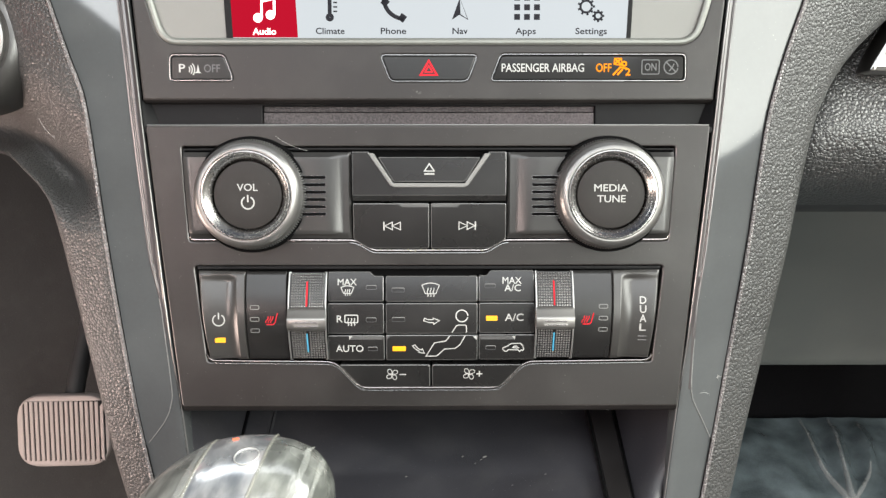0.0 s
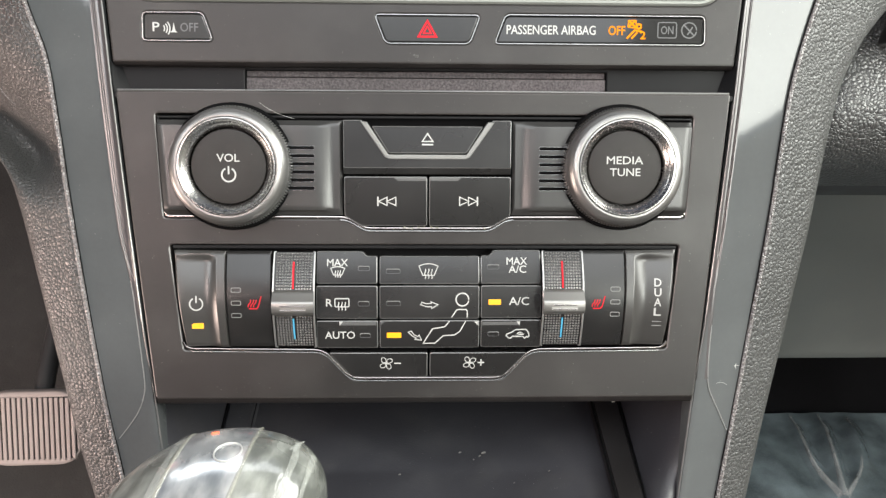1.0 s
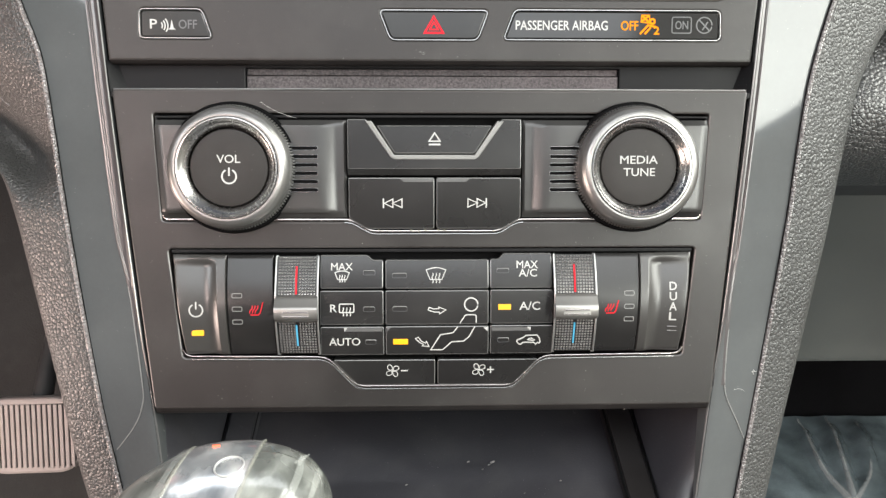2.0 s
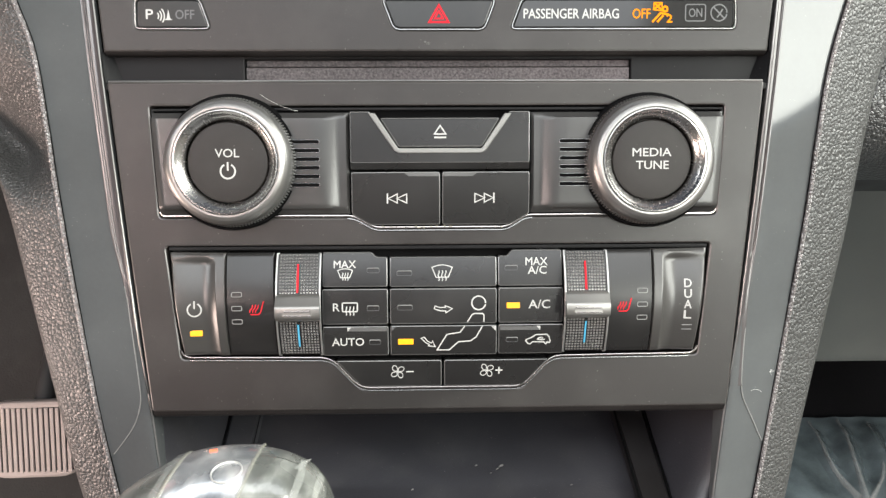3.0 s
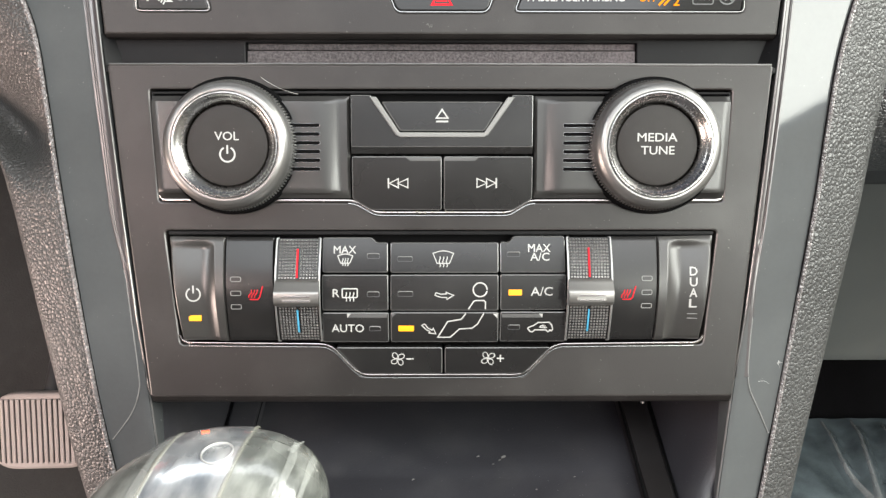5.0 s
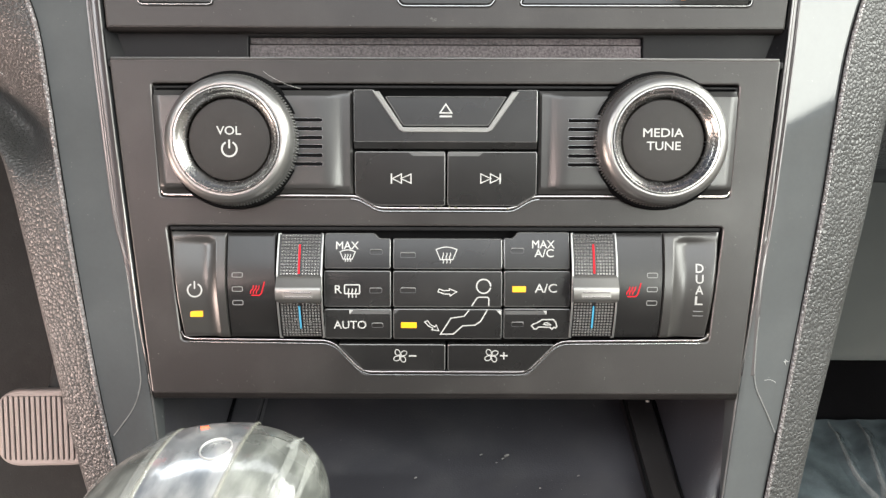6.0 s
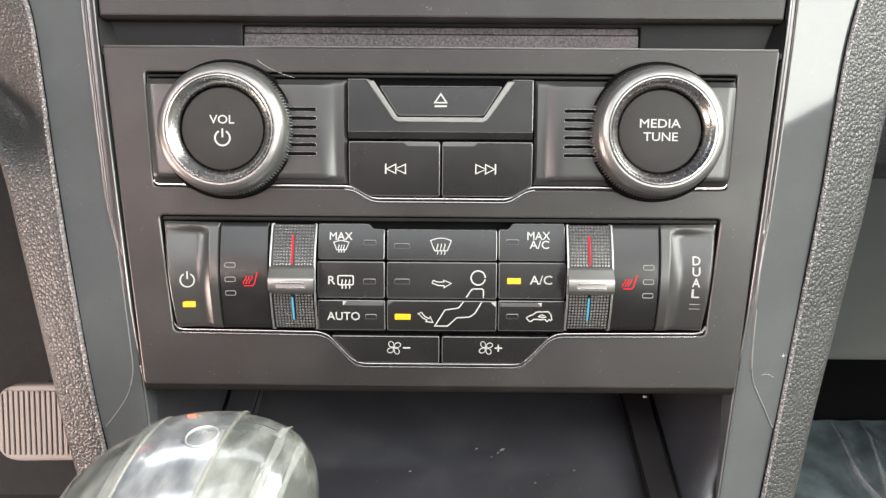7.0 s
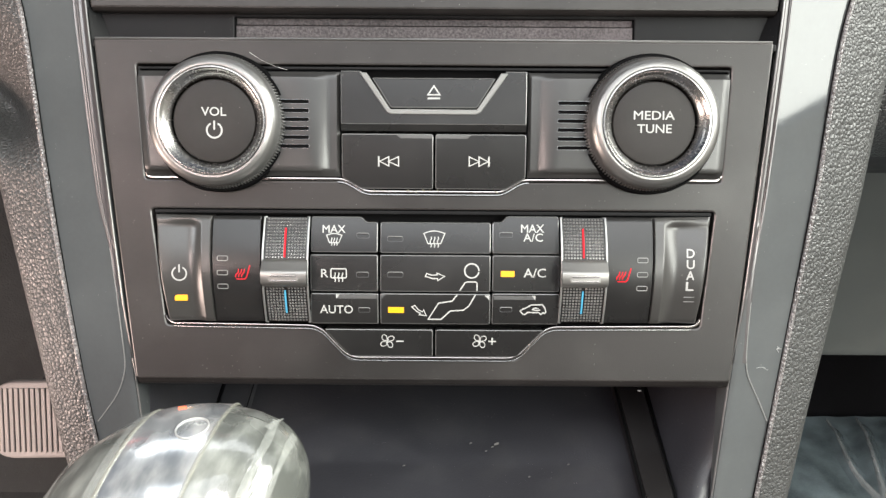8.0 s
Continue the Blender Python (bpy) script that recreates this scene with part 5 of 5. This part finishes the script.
tray = thing("storage_tray", lev(0, -20, -131), "dark rubber-lined storage tray between side rails, with dust", "storage tray")
ys = [-170 + 16 * i for i in range(17)]
part("floor_liner", loft([[lev(x, y, -131 + 0.6 * math.sin(x * 0.05) * math.sin(y * 0.04)) for x in range(-82, 83, 4)] for y in ys]), M["tray"], tray, "dusty dark rubber floor")
part("back_wall", loft([[lev(x, y, z) for x in range(-110, 111, 10)] for y, z in ((70, -140), (86, -120), (96, -60), (60, 10))]), M["shade"], tray)
for s in (-1, 1):
    # left rail is paler: a reflection on it is put into the colour
    part("rail", loft([[lev(s * (x + 0.05 * (y - 20) * k), y, z) for x, z, k in ((80.2, -133, 0.5), (80.6, -127, 0.5), (81.6, -125.3, 0.5), (92.4, -125.0, 1), (93.6, -126, 1), (94.0, -133, 1))] for y in ys]), M["rail"] if s > 0 else M["tray"], tray, "black side rail" if s > 0 else "side rail lightened to the tray colour for a reflected haze")
    for x, k in ((80.4, 0.5), (94.2, 1)):
        part("groove", sweep([lev(s * (x + 0.05 * (y - 20) * k), y, -125.6) for y in ys], 0.5 if s > 0 else 0.22, 0.5), M["gap"], tray, "black groove beside the rail")
    inner = OUTER_L if s < 0 else OUTER_R
    rows = []
    for k in range(25):
        t = k / 24
        z = -60 - 110 * t
        a = Vector((s * (along(EDGE, z) + 2.8), -9, z))
        b = Vector(lev(s * (93.8 + 0.05 * (70 - 240 * t - 20)), 70 - 240 * t, -128))
        rows.append([tuple(a.lerp(b, q) + Vector((0, -6 * math.sin(math.pi * q), 0))) for q in (0, 0.02, 0.1, 0.3, 0.5, 0.7, 0.9, 1)])
    part("side_wall", loft(rows), M["tray"], tray, "dark sloping side wall")
for x, y, r in ((26.1, -11.3, 0.9), (24.4, -13.0, 0.5), (15.5, -10.8, 0.55), (-11.4, -24.4, 0.5), (54.2, -22.9, 0.4), (21.6, -15.4, 0.35), (38.0, -30.0, 0.35)):
    part("dust_fleck", sweep([lev(x - r, y, -130.3), lev(x, y + 0.4 * r, -130.0), lev(x + r, y + r, -130.3)], 0.55 * r, 0.6, sides=6), M["fleck"], tray, "pale dust fleck")
part("speck", sweep([lev(90.6, 18, -124.9), lev(90.6, 18.4, -124.2)], 0.9), M["lint"], tray, "pale speck")

# ---- gear selector ----
gear = thing("gear_selector", lev(-60, -121, -131), "gear selector knob wrapped in clear plastic film", "gear selector")
GX, GD, GZ, GA, GB, GC = -61.5, 88.0, -107.0, 34.0, 31.0, 33.4


def power_of(v, p):
    return math.copysign(abs(v) ** p, v)


def gear_point(u, phi, lift=0.0):
    """A place on the knob: u across it, phi from its top towards the driver."""
    r = max(0.0, 1 - abs(u) ** 2.3) ** (1 / 2.3)
    z = GZ + (GC + lift) * r * power_of(math.cos(phi), 0.9)
    d = GD + (GB + lift) * r * power_of(math.sin(phi), 0.9)
    return (GX + (GA + lift) * u + 0.34 * (z + 93), d, z)


def gear_sheet(u0, u1, p0, p1, nu, npz, lift):
    rows = []
    for j in range(npz + 1):
        phi = p0 + (p1 - p0) * j / npz
        rows.append([gear_point(u0 + (u1 - u0) * i / nu, phi, lift) for i in range(nu + 1)])
    return loft(rows)


us = [math.sin(math.pi / 2 * (-1 + 2 * i / 48)) for i in range(49)]
knob = part("knob", loft([[gear_point(u, 2 * math.pi * j / 64, 0.5 * noise.noise((5 * u, 1.5 * math.cos(j / 10), 1.5 * math.sin(j / 10)))) for u in us] for j in range(65)]), M["hide"], gear, "grey leather knob under clear film")
part("insert", gear_sheet(-0.41, 0.155, -0.9, 1.9, 24, 40, 0.35), M["insert"], knob, "glossy silver insert under film")
for u, w in ((-0.45, 0.09), (0.53, 0.08), (0.70, 0.06), (-0.80, 0.06)):
    rows = []
    for k in range(41):
        p = (-0.05 if u > 0.5 else -0.3) + 0.055 * k
        mid, wide = u + 0.02 * noise.noise((2 * p, 9 * u, 0)), w * (0.7 + 0.5 * noise.noise((3 * p, 5 * u, 4)))
        rows.append([gear_point(mid + wide * q, p, 0.45 + 0.25 * (1 - q * q) + 0.15 * noise.noise((6 * p, 9 * u, 3 * q))) for q in (-0.5, -0.25, 0, 0.25, 0.5)])
    part("film_fold", loft(rows), M["tape"], knob, "translucent fold of clear film")
for u in (-0.41, 0.155):
    part("film_seam", loft([[gear_point(u + 0.006 * noise.noise((3 * q, 7 * u, 1)) + w, q, h) for w, h in ((-0.019, 0.2), (-0.012, 0.6), (0, 0.75), (0.012, 0.6), (0.019, 0.2))] for q in (-0.5 + 0.06 * k for k in range(42))]), M["seam_film"], knob, "cream edge of stretched film")
tip = [(0.50, 0.12, 0.4), (0.52, 0.0, 0.9), (0.55, -0.06, 1.7)]
part("film_tip", loft([[gear_point(u + q * (0.06 - 0.025 * k), p, h) for q in (-0.5, 0, 0.5)] for k, (u, p, h) in enumerate(tip)]), M["tape"], knob, "loose tip of clear film")
oval = [gear_point(0.0 + 0.105 * math.cos(a), 0.30 + 0.13 * math.sin(a), 0.5) for a in (6.2832 * k / 28 for k in range(28))]
part("oval_ring", sweep(oval, 0.3, 0.5, closed=True, sides=8), M["pale"], knob, "pale oval ring")
part("indicator_dot", sweep([gear_point(-0.225, -0.06, 0.4), gear_point(-0.17, -0.06, 0.4)], 0.45), M["orange"], knob, "orange mark")
part("shaft", sweep([lev(-60, -121, -131), lev(-60, -121, -90)], 9, sides=20), M["gloss"], gear)

# ---- brake pedal ----
pedal = thing("brake_pedal", (-362, -440, -240), "brake pedal with a worn grey ribbed rubber pad", "brake pedal")
pad = part("pad", slab(rounded([(-413, -279), (-321, -277), (-321, -205), (-412, -207)], 24, 8), -446, -436, 3), M["pedal"], pedal, "worn grey rubber pad")
part("groove_bed", slab(rounded([(-408.5, -267), (-403, -272), (-328, -270), (-324.5, -264), (-324.5, -216), (-328, -210.6), (-402, -212.3), (-408, -217)], 2), -440, -435.6, 0.3), M["dark"], pad)
for k in range(17):
    x = -406.2 + 4.92 * k
    part("rib", slab([(x - 1.75, -271.6 + (4 if k in (0, 16) else 0)), (x + 1.75, -271.6 + (2 if k < 1 else 0)), (x + 1.75, -211.4 - (3 if k < 1 else 0)), (x - 1.75, -211.4 - (5 if k in (0, 16) else 0))], -440, -434.2, 0.8), M["pedal"], pad)
part("arm", sweep([(-362, -446, -225), (-364, -470, -190), (-366, -520, -120), (-366, -560, -20), (-366, -580, 120)], 9, sides=12), M["shade"], pedal, "black steel arm")

# ---- floor covering of the passenger's side ----
FOLDS = (
    ([(0.377, 0.470), (0.413, 0.463), (0.463, 0.467), (0.506, 0.473)], 0.022, 0.004),
    ([(0.375, 0.475), (0.423, 0.488), (0.463, 0.498), (0.508, 0.509)], 0.030, 0.005),
    ([(0.378, 0.484), (0.413, 0.515), (0.452, 0.532), (0.503, 0.545)], 0.018, 0.004),
    ([(0.36, 0.40), (0.423, 0.408), (0.474, 0.404)], 0.020, 0.025),
)
sheet = thing("plastic_sheet", lev(460, 200, -548), "wrinkled milky plastic sheet lying on the passenger's floor mat", "plastic sheet")
rows = []
for j in range(91):
    row = []
    for i in range(121):
        x, y = 0.165 + 0.60 * i / 120, -0.15 + 0.675 * j / 90
        ridge = 1 - abs(noise.noise((x * 7 + 0.35 * y, y * 1.7, 2.0)))
        fold = max(0.5 * h * math.exp(-((x - along(t, y)) / (wd * 2.5)) ** 2) * smooth(t[0][0] - 0.02, t[0][0] + 0.02, y) * smooth(t[-1][0] + 0.05, t[-1][0] - 0.02, y) for t, h, wd in FOLDS)
        z = 0.013 + (fold + 0.006 * ridge ** 6 + 0.003 * noise.noise((x * 16, y * 6, 5))) * (0.25 + 0.75 * smooth(0.525, 0.47, y))
        row.append(lev(1000 * x, 1000 * y, 1000 * z - 560))
    rows.append(row)
part("sheet", loft(rows), M["film"], sheet)
for t, h, wd in FOLDS[:3]:
    y0, y1 = t[0][0] - 0.01, t[-1][0] + 0.01
    rows = []
    for k in range(41):
        y = y0 + (y1 - y0) * k / 40
        wide = 1.5 + 3.5 * (1 - k / 40) ** 1.5
        lift = 14 + 500 * h * (0.25 + 0.75 * smooth(0.525, 0.47, y)) - 560
        rows.append([lev(1000 * along(t, y) + wide * q, 1000 * y, lift + 0.45 * wide * (1 - q * q) - 2.5 * abs(q) ** 3) for q in (i / 5 - 1 for i in range(11))])
    part("crease", loft(rows), M["crease"], sheet, "bright white crease")
shell("floor_mat", brick((0.16, -0.16, 0.0), (0.78, 0.53, 0.010)), M["black"], "dark floor mat under a plastic sheet", "floor mat", kind="")

# ---- lint, crumbs and hairs ----


def specks(name, places, material, label):
    """Many tiny flakes lying about, each a short bent bead; places of (x, d, z, size)."""
    bm = bmesh.new()
    for k, (x, d, z, r) in enumerate(places):
        a = 2.4 * k
        u, v = r * math.cos(a), r * math.sin(a)
        sweep([(x - u, d, z - v), (x + 0.3 * v, d + 0.25 * r, z - 0.3 * u), (x + u, d, z + v)], 0.4 * r, 0.5, sides=5, bm=bm)
    return whole(name, bm, material, places[0][:3], label, "dust", kind="stuff")


chance = random.Random(7)
specks("crumbs", [(chance.uniform(-23, 24), 1.2, -20.3 + chance.uniform(-0.3, 0.4), chance.choice((0.18, 0.25, 0.4))) for k in range(26)], M["crumb"], "pale crumbs caught under the audio buttons")
specks("dust", [(-5 + chance.gauss(0, 1.1), 0.1, 45.2 + chance.gauss(0, 0.6), chance.choice((0.12, 0.2, 0.35))) for k in range(14)], M["fleck"], "pale scuff of lint under the hazard button")
specks("dust", [(chance.uniform(-104, 104), 0.12, z, chance.choice((0.1, 0.12, 0.15, 0.25))) for z in (chance.choice((28, 26, -24, -83, -85, -87)) + chance.uniform(-1.5, 1.5) for k in range(60))], M["fleck"], "scattered pale dust on the black fascia")


def hair(pts, label="pale lint fibre lying on the trim"):
    pts = [Vector(p) for p in pts]
    path = []
    for i in range(13):
        t = i / 12
        a, b, c = pts
        path.append(tuple((1 - t) ** 2 * a + 2 * t * (1 - t) * b + t * t * c))
    whole("lint_fibre", sweep(path, 0.045, sides=5), M["lint"], path[0], label, "lint", "lint fibres")


hair([(-64.0, 0.15, 27.4), (-58.2, 0.7, 23.0), (-50.8, 0.15, 21.4)], "pale hair lying on the black fascia")
hair([(-171.5, -19.0, 36.0), (-168.0, -17.0, 30.0), (-164.2, -17.8, 27.5)], "pale hair lying on the grained vinyl")
for k in range(4):
    hair([(127.4 + 0.4 * k, -8.2, -76.0 - 0.5 * k), (126.2 - 0.6 * k, -6.6, -77.6), (127.8, -8.4, -79.4 + 0.7 * k)], "tuft of pale lint caught in the seam")
hair([(118.2, -4.6, -84.0), (120.4, -4.0, -82.8), (123.2, -6.4, -85.2)], "pale hair lying on the side trim")
